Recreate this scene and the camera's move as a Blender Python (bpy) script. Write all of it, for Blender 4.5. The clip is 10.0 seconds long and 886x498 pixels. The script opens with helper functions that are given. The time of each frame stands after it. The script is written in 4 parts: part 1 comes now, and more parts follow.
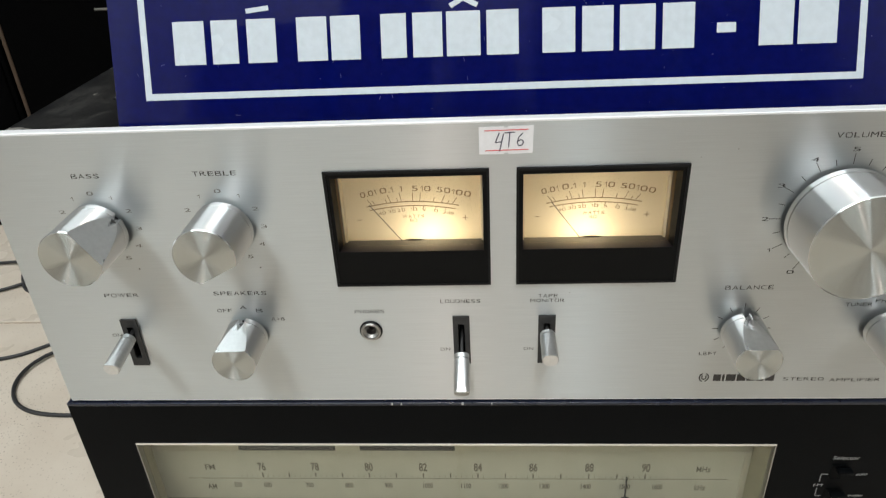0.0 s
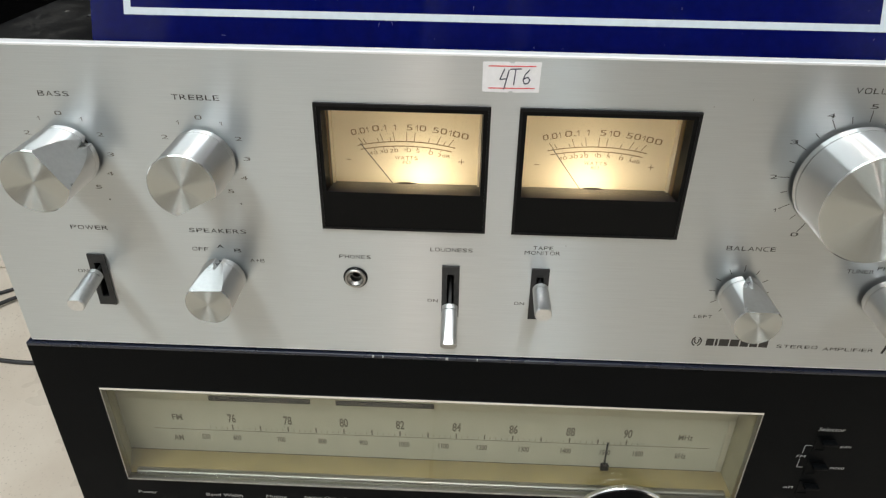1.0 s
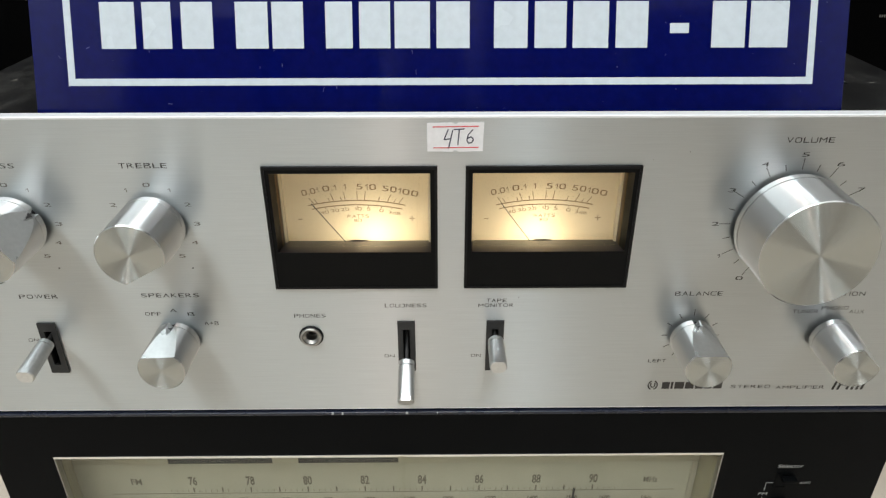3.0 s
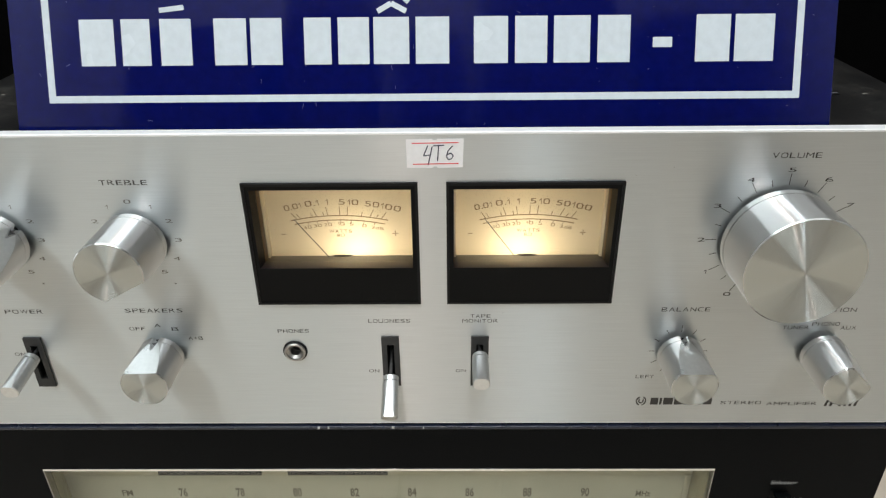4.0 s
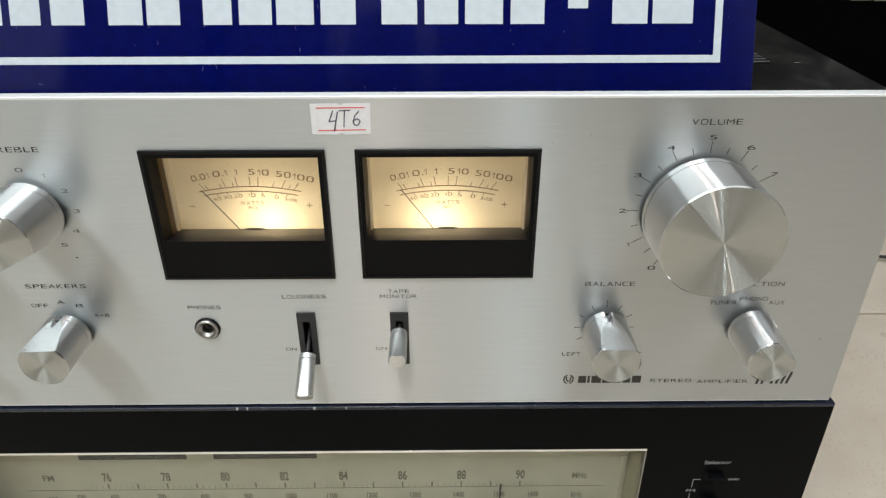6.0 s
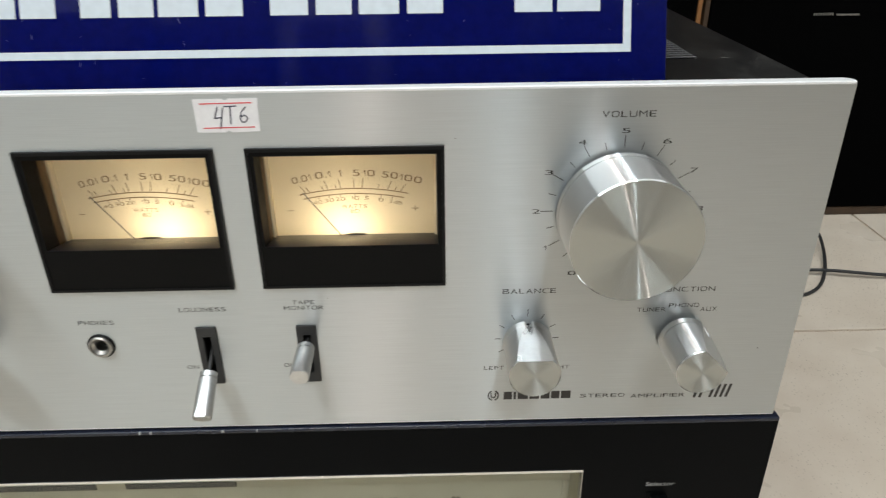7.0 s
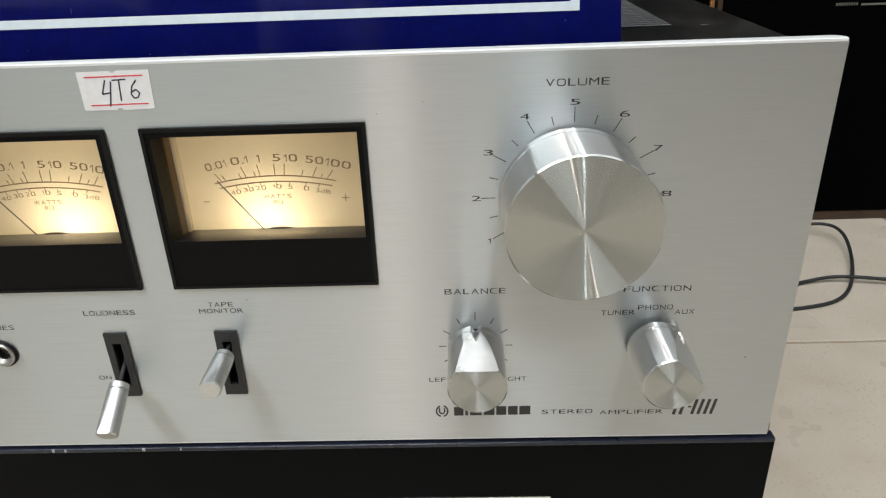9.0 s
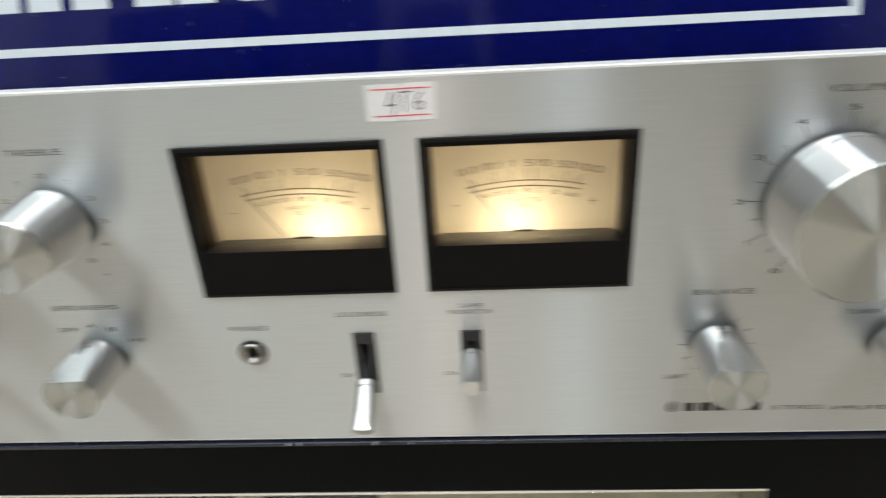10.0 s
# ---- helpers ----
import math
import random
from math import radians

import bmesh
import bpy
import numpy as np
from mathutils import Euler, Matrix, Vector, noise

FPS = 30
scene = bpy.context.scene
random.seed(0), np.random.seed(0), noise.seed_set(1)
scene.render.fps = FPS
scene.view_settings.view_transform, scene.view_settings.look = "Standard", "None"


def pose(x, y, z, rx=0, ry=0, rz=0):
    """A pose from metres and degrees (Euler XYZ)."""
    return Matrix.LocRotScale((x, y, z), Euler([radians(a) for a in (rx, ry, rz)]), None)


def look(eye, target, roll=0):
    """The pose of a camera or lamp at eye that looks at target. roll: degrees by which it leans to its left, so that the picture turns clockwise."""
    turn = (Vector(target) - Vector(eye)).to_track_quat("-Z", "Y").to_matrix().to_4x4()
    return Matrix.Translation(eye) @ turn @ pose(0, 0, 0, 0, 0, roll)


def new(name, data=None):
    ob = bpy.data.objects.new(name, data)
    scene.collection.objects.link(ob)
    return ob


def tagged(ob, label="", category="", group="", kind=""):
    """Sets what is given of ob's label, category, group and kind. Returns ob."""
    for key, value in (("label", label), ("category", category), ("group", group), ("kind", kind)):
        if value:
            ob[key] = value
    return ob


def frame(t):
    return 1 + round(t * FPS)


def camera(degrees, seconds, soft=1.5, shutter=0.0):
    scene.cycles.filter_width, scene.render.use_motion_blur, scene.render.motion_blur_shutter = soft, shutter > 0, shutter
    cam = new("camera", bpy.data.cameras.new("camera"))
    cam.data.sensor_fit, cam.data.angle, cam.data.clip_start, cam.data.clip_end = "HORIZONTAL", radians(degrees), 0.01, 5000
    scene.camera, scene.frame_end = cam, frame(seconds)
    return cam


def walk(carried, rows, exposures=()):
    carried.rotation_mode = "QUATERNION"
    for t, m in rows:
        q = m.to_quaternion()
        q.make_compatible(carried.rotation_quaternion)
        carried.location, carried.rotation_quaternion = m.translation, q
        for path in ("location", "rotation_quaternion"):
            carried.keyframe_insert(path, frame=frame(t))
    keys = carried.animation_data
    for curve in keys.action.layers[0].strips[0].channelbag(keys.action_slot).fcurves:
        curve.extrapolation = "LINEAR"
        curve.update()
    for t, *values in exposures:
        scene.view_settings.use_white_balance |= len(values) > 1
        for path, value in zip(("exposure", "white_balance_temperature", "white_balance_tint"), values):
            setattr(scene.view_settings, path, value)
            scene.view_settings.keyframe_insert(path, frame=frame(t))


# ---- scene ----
cam = camera(64.35, 10.0, soft=1.25, shutter=0.5)
PATH = [
    (0, (-0.00282, -0.25678, 0.22710), (-0.03590, 0.17806, -0.01777), -3.10),
    (0.1, (-0.00266, -0.25665, 0.22677), (-0.03479, 0.17805, -0.01471), -3.02),
    (0.2, (-0.00146, -0.25570, 0.22432), (-0.02589, 0.17800, -0.01455), -2.47),
    (0.3, (-0.00026, -0.25474, 0.22188), (-0.02040, 0.17795, -0.01769), -1.92),
    (0.4, (0.00153, -0.25332, 0.21822), (-0.01082, 0.17788, -0.03074), -1.08),
    (0.5, (0.00262, -0.25245, 0.21600), (-0.00862, 0.17783, -0.03932), -0.58),
    (0.6, (0.00119, -0.25223, 0.21528), (-0.01050, 0.17773, -0.03818), -0.43),
    (0.7, (-0.00240, -0.25168, 0.21348), (-0.01519, 0.17749, -0.03632), -0.05),
    (1, (-0.01171, -0.25024, 0.20881), (-0.02505, 0.17686, -0.05112), 0.94),
    (1.5, (-0.01124, -0.24449, 0.20565), (-0.02492, 0.18385, -0.05221), 0.24),
    (2, (-0.01042, -0.24287, 0.20675), (-0.01291, 0.18594, -0.05069), 0.21),
    (2.5, (-0.00768, -0.24583, 0.21237), (-0.01093, 0.18800, -0.03650), -0.08),
    (3, (-0.00260, -0.24779, 0.21799), (0.00132, 0.19225, -0.02167), -0.02),
    (4.5, (0.01959, -0.23894, 0.22311), (0.00992, 0.19896, -0.01833), -0.89),
    (5, (0.03022, -0.23689, 0.22112), (0.02839, 0.19791, -0.02604), -0.84),
    (6.5, (0.04994, -0.23624, 0.20322), (0.05374, 0.20125, -0.03883), -0.04),
    (7, (0.07050, -0.22616, 0.19456), (0.07781, 0.21971, -0.03200), -0.67),
    (7.5, (0.07838, -0.21512, 0.18846), (0.09605, 0.22901, -0.04162), -0.53),
    (8, (0.09787, -0.20495, 0.17871), (0.08916, 0.24189, -0.04571), -3.61),
    (8.5, (0.10589, -0.20042, 0.17438), (0.08610, 0.24939, -0.04329), -2.81),
    (9, (0.10324, -0.20053, 0.17370), (0.08778, 0.24984, -0.04368), -2.24),
    (9.5, (0.09623, -0.20144, 0.17523), (0.08021, 0.24828, -0.04348), -2.31),
    (9.8, (0.05876, -0.20343, 0.18006), (0.03683, 0.24432, -0.04158), -3.26),
    (10, (0.02873, -0.20432, 0.18663), (-0.00346, 0.23866, -0.04330), -3.72),
]
walk(cam, [(t, look(eye, target, roll)) for t, eye, target, roll in PATH])

# ---- light ----
scene.view_settings.exposure = 0.0
world = bpy.data.worlds.new("world")
scene.world = world
world.use_nodes = True
world.node_tree.nodes["Background"].inputs[0].default_value = (0.9, 0.95, 1.0, 1)
world.node_tree.nodes["Background"].inputs[1].default_value = 0.05

FLOOR_Z = -0.155
CEIL_Z = 2.55


def tube_or_fill_lamp(x, y, colour, watts, long=2.4, wide=0.04):
    """A ceiling tube, or a wide unseen fill panel, that runs along y."""
    lamp = bpy.data.lights.new("ceiling_tube_or_fill", "AREA")
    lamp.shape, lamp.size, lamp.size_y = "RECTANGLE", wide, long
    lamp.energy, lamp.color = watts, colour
    ob = new("ceiling_tube_or_fill", lamp)
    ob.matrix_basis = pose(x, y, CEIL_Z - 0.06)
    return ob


tube_or_fill_lamp(0.40, -0.75, (0.80, 0.92, 1.0), 10)
tube_or_fill_lamp(-0.20, -0.75, (1.0, 0.85, 0.78), 12)
tube_or_fill_lamp(0.12, -0.75, (1.0, 0.95, 0.90), 4)
# wide unseen ceiling panels, added as broad soft fill
tube_or_fill_lamp(0.42, -0.9, (0.88, 0.98, 1.0), 11, 1.9, 1.3)
tube_or_fill_lamp(-1.25, -1.32, (0.87, 0.97, 1.0), 54, 1.9, 1.9)
tube_or_fill_lamp(1.7, -0.8, (0.92, 0.97, 1.0), 9, 1.8, 1.2)

# short unseen tubes further forward, added as frontal fill to soften shadows
for x, c in ((0.40, (0.84, 0.95, 1.0)), (-0.20, (1.0, 0.90, 0.84))):
    tube_or_fill_lamp(x, -2.0, c, 7, 0.5)


def bulb(x, y, z, watts):
    lamp = bpy.data.lights.new("meter_bulb", "POINT")
    lamp.energy, lamp.color, lamp.shadow_soft_size = watts, (1.0, 0.91, 0.75), 0.003
    new("meter_bulb", lamp).location = (x, y, z)


bulb(-0.0285, 0.0300, 0.0830, 0.070)
bulb(0.0385, 0.0300, 0.0830, 0.070)


# ---- materials ----
def material(name, colour, rough=0.5, metal=0.0, spec=0.5):
    m = bpy.data.materials.new(name)
    m.use_nodes = True
    b = m.node_tree.nodes["Principled BSDF"]
    b.inputs["Base Color"].default_value = (*colour, 1)
    b.inputs["Roughness"].default_value = rough
    b.inputs["Metallic"].default_value = metal
    b.inputs["Specular IOR Level"].default_value = spec
    return m, m.node_tree.nodes, m.node_tree.links, b


def coords(nodes, links, scale, kind="Object"):
    tc = nodes.new("ShaderNodeTexCoord")
    mp = nodes.new("ShaderNodeMapping")
    mp.inputs["Scale"].default_value = scale
    links.new(tc.outputs[kind], mp.inputs["Vector"])
    return mp.outputs["Vector"]


def noise_tex(nodes, links, vector, scale=1.0, detail=4.0, rough=0.55):
    n = nodes.new("ShaderNodeTexNoise")
    n.inputs["Scale"].default_value = scale
    n.inputs["Detail"].default_value = detail
    n.inputs["Roughness"].default_value = rough
    links.new(vector, n.inputs["Vector"])
    return n.outputs["Fac"]


def ramp(nodes, links, fac, stops):
    r = nodes.new("ShaderNodeValToRGB")
    for i, (p, c) in enumerate(stops):
        e = r.color_ramp.elements[i] if i < 2 else r.color_ramp.elements.new(p)
        e.position, e.color = p, (*c, 1) if len(c) == 3 else c
    links.new(fac, r.inputs["Fac"])
    return r.outputs["Color"]


def span(nodes, links, fac, lo, hi, a=0.3, b=0.7):
    r = nodes.new("ShaderNodeMapRange")
    for k, v in (("From Min", a), ("From Max", b), ("To Min", lo), ("To Max", hi)):
        r.inputs[k].default_value = v
    links.new(fac, r.inputs["Value"])
    return r.outputs["Result"]


def bump(nodes, links, bsdf, height, strength, distance):
    b = nodes.new("ShaderNodeBump")
    b.inputs["Strength"].default_value = strength
    b.inputs["Distance"].default_value = distance
    links.new(height, b.inputs["Height"])
    links.new(b.outputs["Normal"], bsdf.inputs["Normal"])


def direction(nodes, v):
    c = nodes.new("ShaderNodeCombineXYZ")
    for i in range(3):
        c.inputs[i].default_value = v[i]
    return c.outputs[0]


def second_lobe(m, n, l, b, rough, share, stretch=-0.88):
    """Adds a second reflection of the same metal, its grooves drawn out by stretch."""
    g = n.new("ShaderNodeBsdfAnisotropic")
    g.inputs["Color"].default_value = b.inputs["Base Color"].default_value
    g.inputs["Roughness"].default_value = rough
    g.inputs["Anisotropy"].default_value = stretch
    l.new(b.inputs["Tangent"].links[0].from_socket, g.inputs["Tangent"])
    if b.inputs["Base Color"].links:
        l.new(b.inputs["Base Color"].links[0].from_socket, g.inputs["Color"])
    mix = n.new("ShaderNodeMixShader")
    mix.inputs[0].default_value = share
    l.new(b.outputs[0], mix.inputs[1])
    l.new(g.outputs[0], mix.inputs[2])
    l.new(mix.outputs[0], n["Material Output"].inputs["Surface"])
    return g


def brushed_panel():
    m, n, l, b = material("brushed_aluminium", (0.62, 0.62, 0.61), 0.42, 0.93)
    b.inputs["Anisotropic"].default_value = 0.85
    l.new(direction(n, (0, 0, 1)), b.inputs["Tangent"])
    fine = noise_tex(n, l, coords(n, l, (45, 1, 3000)), 1.0, 3)
    broad = noise_tex(n, l, coords(n, l, (9, 1, 16)), 1.0, 3)
    l.new(span(n, l, broad, 0.28, 0.30), b.inputs["Roughness"])
    l.new(ramp(n, l, fine, [(0.30, (0.560, 0.586, 0.592)), (0.70, (0.606, 0.634, 0.640))]), b.inputs["Base Color"])
    second_lobe(m, n, l, b, 0.36, 0.38, -0.78)
    return m


def turned_face():
    """The front of a knob, turned on a lathe: grooves run round its middle."""
    m, n, l, b = material("turned_aluminium", (0.50, 0.518, 0.502), 0.37, 1.0)
    b.inputs["Anisotropic"].default_value = 0.985
    tc = n.new("ShaderNodeTexCoord")
    flat = n.new("ShaderNodeVectorMath")
    flat.operation = "MULTIPLY"
    flat.inputs[1].default_value = (1, 0, 1)
    l.new(tc.outputs["Object"], flat.inputs[0])
    unit = n.new("ShaderNodeVectorMath")
    unit.operation = "NORMALIZE"
    l.new(flat.outputs[0], unit.inputs[0])
    l.new(unit.outputs[0], b.inputs["Tangent"])
    size = n.new("ShaderNodeVectorMath")
    size.operation = "LENGTH"
    l.new(flat.outputs[0], size.inputs[0])
    ring = n.new("ShaderNodeTexNoise")
    ring.noise_dimensions = "1D"
    ring.inputs["Scale"].default_value = 5200
    l.new(size.outputs["Value"], ring.inputs["W"])
    l.new(span(n, l, ring.outputs["Fac"], 0.30, 0.38), b.inputs["Roughness"])
    second_lobe(m, n, l, b, 0.206, 0.95, -0.906)
    return m


def knob_side():
    m, n, l, b = material("knob_aluminium", (0.65, 0.652, 0.65), 0.40, 1.0)
    b.inputs["Anisotropic"].default_value = 0.95
    l.new(direction(n, (0, 1, 0)), b.inputs["Tangent"])
    l.new(span(n, l, noise_tex(n, l, coords(n, l, (60, 2500, 60)), 1.0, 2), 0.34, 0.42), b.inputs["Roughness"])
    second_lobe(m, n, l, b, 0.29, 0.68)
    return m


def simple(name, colour, rough, metal=0.0, grain=600.0, vary=0.12, relief=0.0, spec=0.5):
    m, n, l, b = material(name, colour, rough, metal, spec)
    f = noise_tex(n, l, coords(n, l, (grain,) * 3), 1.0, 4)
    lo, hi = [tuple(min(1.0, c * k) for c in colour) for k in (1 - vary, 1 + vary)]
    l.new(ramp(n, l, f, [(0.3, lo), (0.7, hi)]), b.inputs["Base Color"])
    wide = noise_tex(n, l, coords(n, l, (grain / 18,) * 3), 1.0, 4)
    l.new(span(n, l, wide, max(0.03, rough - 0.07), min(1, rough + 0.07)), b.inputs["Roughness"])
    if relief:
        bump(n, l, b, f, 0.5, relief)
    return m


def dusty_metal():
    m, n, l, b = material("dusty_black_metal", (0.03, 0.03, 0.032), 0.42, spec=0.3)
    f = noise_tex(n, l, coords(n, l, (26, 40, 26)), 1.0, 8, 0.65)
    g = noise_tex(n, l, coords(n, l, (900, 900, 900)), 1.0, 3)
    mul = n.new("ShaderNodeMath")
    mul.operation = "MULTIPLY"
    l.new(f, mul.inputs[0])
    l.new(g, mul.inputs[1])
    smear = noise_tex(n, l, coords(n, l, (34, 14, 30)), 1.0, 7, 0.7)
    blot = n.new("ShaderNodeMath")
    blot.operation = "MULTIPLY"
    l.new(mul.outputs[0], blot.inputs[0])
    l.new(span(n, l, smear, 0.35, 1.35, 0.36, 0.62), blot.inputs[1])
    l.new(ramp(n, l, blot.outputs[0], [(0.10, (0.003, 0.003, 0.0035)), (0.27, (0.010, 0.010, 0.010)), (0.42, (0.034, 0.033, 0.031))]), b.inputs["Base Color"])
    bump(n, l, b, g, 0.3, 0.0002)
    return m


def terrazzo():
    m, n, l, b = material("speckled_tile", (0.62, 0.55, 0.46), 0.32)
    v = coords(n, l, (1, 1, 1))
    info = n.new("ShaderNodeObjectInfo")
    shift = n.new("ShaderNodeVectorMath")
    shift.operation = "ADD"
    l.new(v, shift.inputs[0])
    mul = n.new("ShaderNodeVectorMath")
    mul.operation = "SCALE"
    mul.inputs[0].default_value = (7, 5, 3)
    l.new(info.outputs["Random"], mul.inputs["Scale"])
    l.new(mul.outputs[0], shift.inputs[1])
    cells = n.new("ShaderNodeTexVoronoi")
    cells.inputs["Scale"].default_value = 430
    l.new(shift.outputs[0], cells.inputs["Vector"])
    pick = n.new("ShaderNodeSeparateColor")
    l.new(cells.outputs["Color"], pick.inputs[0])
    near = span(n, l, cells.outputs["Distance"], 1.0, 0.0, 0.12, 0.32)
    some = span(n, l, pick.outputs[0], 0.0, 1.0, 0.25, 0.85)
    patch = noise_tex(n, l, shift.outputs[0], 9, 4)
    dots = n.new("ShaderNodeMath")
    dots.operation = "MULTIPLY"
    l.new(near, dots.inputs[0])
    l.new(some, dots.inputs[1])
    dots2 = n.new("ShaderNodeMath")
    dots2.operation = "MULTIPLY"
    l.new(dots.outputs[0], dots2.inputs[0])
    l.new(span(n, l, patch, 0.12, 1.0, 0.42, 0.60), dots2.inputs[1])
    base = ramp(n, l, noise_tex(n, l, shift.outputs[0], 22, 6), [(0.3, (0.56, 0.485, 0.398)), (0.7, (0.63, 0.56, 0.47))])
    dark = n.new("ShaderNodeMix")
    dark.data_type = "RGBA"
    l.new(dots2.outputs[0], dark.inputs["Factor"])
    l.new(base, dark.inputs["A"])
    dark.inputs["B"].default_value = (0.30, 0.24, 0.185, 1)
    l.new(dark.outputs["Result"], b.inputs["Base Color"])
    l.new(span(n, l, patch, 0.22, 0.40), b.inputs["Roughness"])
    return m


def clear_pane(name, tint=(1, 1, 1)):
    m = bpy.data.materials.new(name)
    m.use_nodes = True
    n, l = m.node_tree.nodes, m.node_tree.links
    n.remove(n["Principled BSDF"])
    see, gloss, mix = (n.new(k) for k in ("ShaderNodeBsdfTransparent", "ShaderNodeBsdfGlossy", "ShaderNodeMixShader"))
    see.inputs[0].default_value = (*tint, 1)
    gloss.inputs["Roughness"].default_value = 0.03
    mix.inputs[0].default_value = 0.045
    l.new(see.outputs[0], mix.inputs[1])
    l.new(gloss.outputs[0], mix.inputs[2])
    l.new(mix.outputs[0], n["Material Output"].inputs["Surface"])
    return m


def lit_dial():
    """Thin cream dial sheet that lets the bulb behind it shine through."""
    m = bpy.data.materials.new("cream_dial_sheet")
    m.use_nodes = True
    n, l = m.node_tree.nodes, m.node_tree.links
    n.remove(n["Principled BSDF"])
    back, front, mix = n.new("ShaderNodeBsdfTranslucent"), n.new("ShaderNodeBsdfDiffuse"), n.new("ShaderNodeMixShader")
    f = noise_tex(n, l, coords(n, l, (120, 120, 120)), 1.0, 4)
    l.new(ramp(n, l, f, [(0.3, (0.80, 0.74, 0.60)), (0.7, (0.84, 0.78, 0.64))]), back.inputs[0])
    front.inputs[0].default_value = (0.62, 0.52, 0.36, 1)
    mix.inputs[0].default_value = 0.45
    l.new(back.outputs[0], mix.inputs[1])
    l.new(front.outputs[0], mix.inputs[2])
    l.new(mix.outputs[0], n["Material Output"].inputs["Surface"])
    return m


def wood(name, a, b2, rough=0.45):
    m, n, l, b = material(name, a, rough)
    f = noise_tex(n, l, coords(n, l, (60, 60, 5)), 1.0, 6, 0.6)
    l.new(ramp(n, l, f, [(0.3, a), (0.7, b2)]), b.inputs["Base Color"])
    bump(n, l, b, f, 0.15, 0.0005)
    return m


M_PANEL, M_FACE, M_SIDE = brushed_panel(), turned_face(), knob_side()
# aluminium edge colour whitened to carry the ceiling light it catches
M_EDGE = simple("whitened_edge", (0.84, 0.85, 0.86), 0.48, 0.30, vary=0.01)
M_PADDLE = simple("satin_aluminium", (0.64, 0.645, 0.645), 0.33, 1.0, vary=0.05)
M_NUT = simple("dull_steel", (0.36, 0.35, 0.33), 0.35, 1.0)
M_FACET = simple("milled_flat", (0.84, 0.84, 0.835), 0.28, 1.0, vary=0.04)
M_CHROME = simple("chrome", (0.90, 0.90, 0.90), 0.10, 1.0, vary=0.03)
M_BEVEL = simple("cut_bevel", (0.50, 0.50, 0.49), 0.10, 1.0, vary=0.03)
M_BLACK = simple("black_plastic", (0.006, 0.006, 0.0065), 0.42, grain=1500, vary=0.25, relief=0.00002, spec=0.2)
M_BEZEL = simple("black_bezel", (0.005, 0.005, 0.005), 0.40, grain=1500, vary=0.25, spec=0.08)
M_LEDGE = simple("smoky_plastic", (0.012, 0.010, 0.011), 0.36, spec=0.4)
M_GREY = simple("charcoal_plastic", (0.030, 0.030, 0.030), 0.5, spec=0.3)
M_COVER = dusty_metal()
M_TUNER = simple("satin_black_paint", (0.0030, 0.0034, 0.0038), 0.42, grain=1200, vary=0.2, relief=0.00001, spec=0.045)
# blue put into the glossy black lip colour stands in for its highlight
M_LIP = simple("blue_highlit_lip", (0.009, 0.012, 0.026), 0.28, vary=0.1, spec=0.5)
M_INK = simple("black_ink", (0.035, 0.032, 0.030), 0.6)
M_FINE_INK = simple("grey_ink", (0.16, 0.15, 0.135), 0.6)
M_DIAL_INK = simple("brown_ink", (0.23, 0.155, 0.08), 0.7)
M_TUNER_INK = simple("dial_grey_ink", (0.15, 0.135, 0.11), 0.7)
M_PALE_INK = simple("pale_dial_ink", (0.20, 0.18, 0.14), 0.7)
M_WHITE_INK = simple("white_ink", (0.42, 0.42, 0.41), 0.6)
M_DIAL = lit_dial()
M_BOX = simple("white_lamp_box", (0.88, 0.85, 0.78), 0.8)
M_GUIDE_DARK = simple("amber_brown_plastic", (0.16, 0.095, 0.04), 0.5, vary=0.06)
# black rib colour lightened to carry the light caught by the slot lips
M_RIB = simple("highlit_black_enamel", (0.11, 0.112, 0.118), 0.25, vary=0.2, spec=0.7)
M_GUIDE = simple("cream_light_guide", (0.93, 0.80, 0.55), 0.6, vary=0.03)
M_PANE = clear_pane("clear_acrylic")
M_TUNER_PANE = clear_pane("aged_acrylic", (0.975, 0.985, 0.945))
M_PLATE = simple("aged_cream_plate", (0.46, 0.445, 0.37), 0.5, grain=90, vary=0.06)
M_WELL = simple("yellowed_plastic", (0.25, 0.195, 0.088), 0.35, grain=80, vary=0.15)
# olive wall colour darkened to hold the shade at the dial's ends
M_DIALWALL = simple("shaded_olive_plastic", (0.30, 0.275, 0.185), 0.45, grain=120, vary=0.1)
M_HEADER = simple("tan_plate", (0.45, 0.425, 0.345), 0.5, grain=90, vary=0.06)
M_SIGN = simple("navy_vinyl", (0.0010, 0.0034, 0.078), 0.09, grain=200, vary=0.15, spec=0.5)
M_SIGN_WHITE = simple("white_vinyl", (0.56, 0.62, 0.67), 0.25, grain=300, vary=0.05)
M_PAPER = simple("sticker_paper", (0.80, 0.79, 0.80), 0.7, grain=400, vary=0.04)
M_RED = simple("red_print", (0.72, 0.05, 0.06), 0.6)
M_PEN = simple("blue_black_pen", (0.03, 0.03, 0.06), 0.5)
M_TILE = terrazzo()
M_GROUT = simple("grout", (0.30, 0.21, 0.13), 0.9, grain=400, vary=0.2)
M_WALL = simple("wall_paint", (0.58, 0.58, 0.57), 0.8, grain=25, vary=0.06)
# wall paint darkened for the unseen south wall, dimming the sign's reflection
M_WALL_DIMMED = simple("wall_paint_dimmed", (0.46, 0.44, 0.44), 0.8, grain=25, vary=0.06)
M_CEIL = simple("ceiling_paint", (0.78, 0.78, 0.76), 0.85, grain=25, vary=0.04)
M_CLOTH = simple("black_grille_cloth", (0.0012, 0.0012, 0.0013), 0.9, spec=0.02, grain=1800, vary=0.5, relief=0.0002)
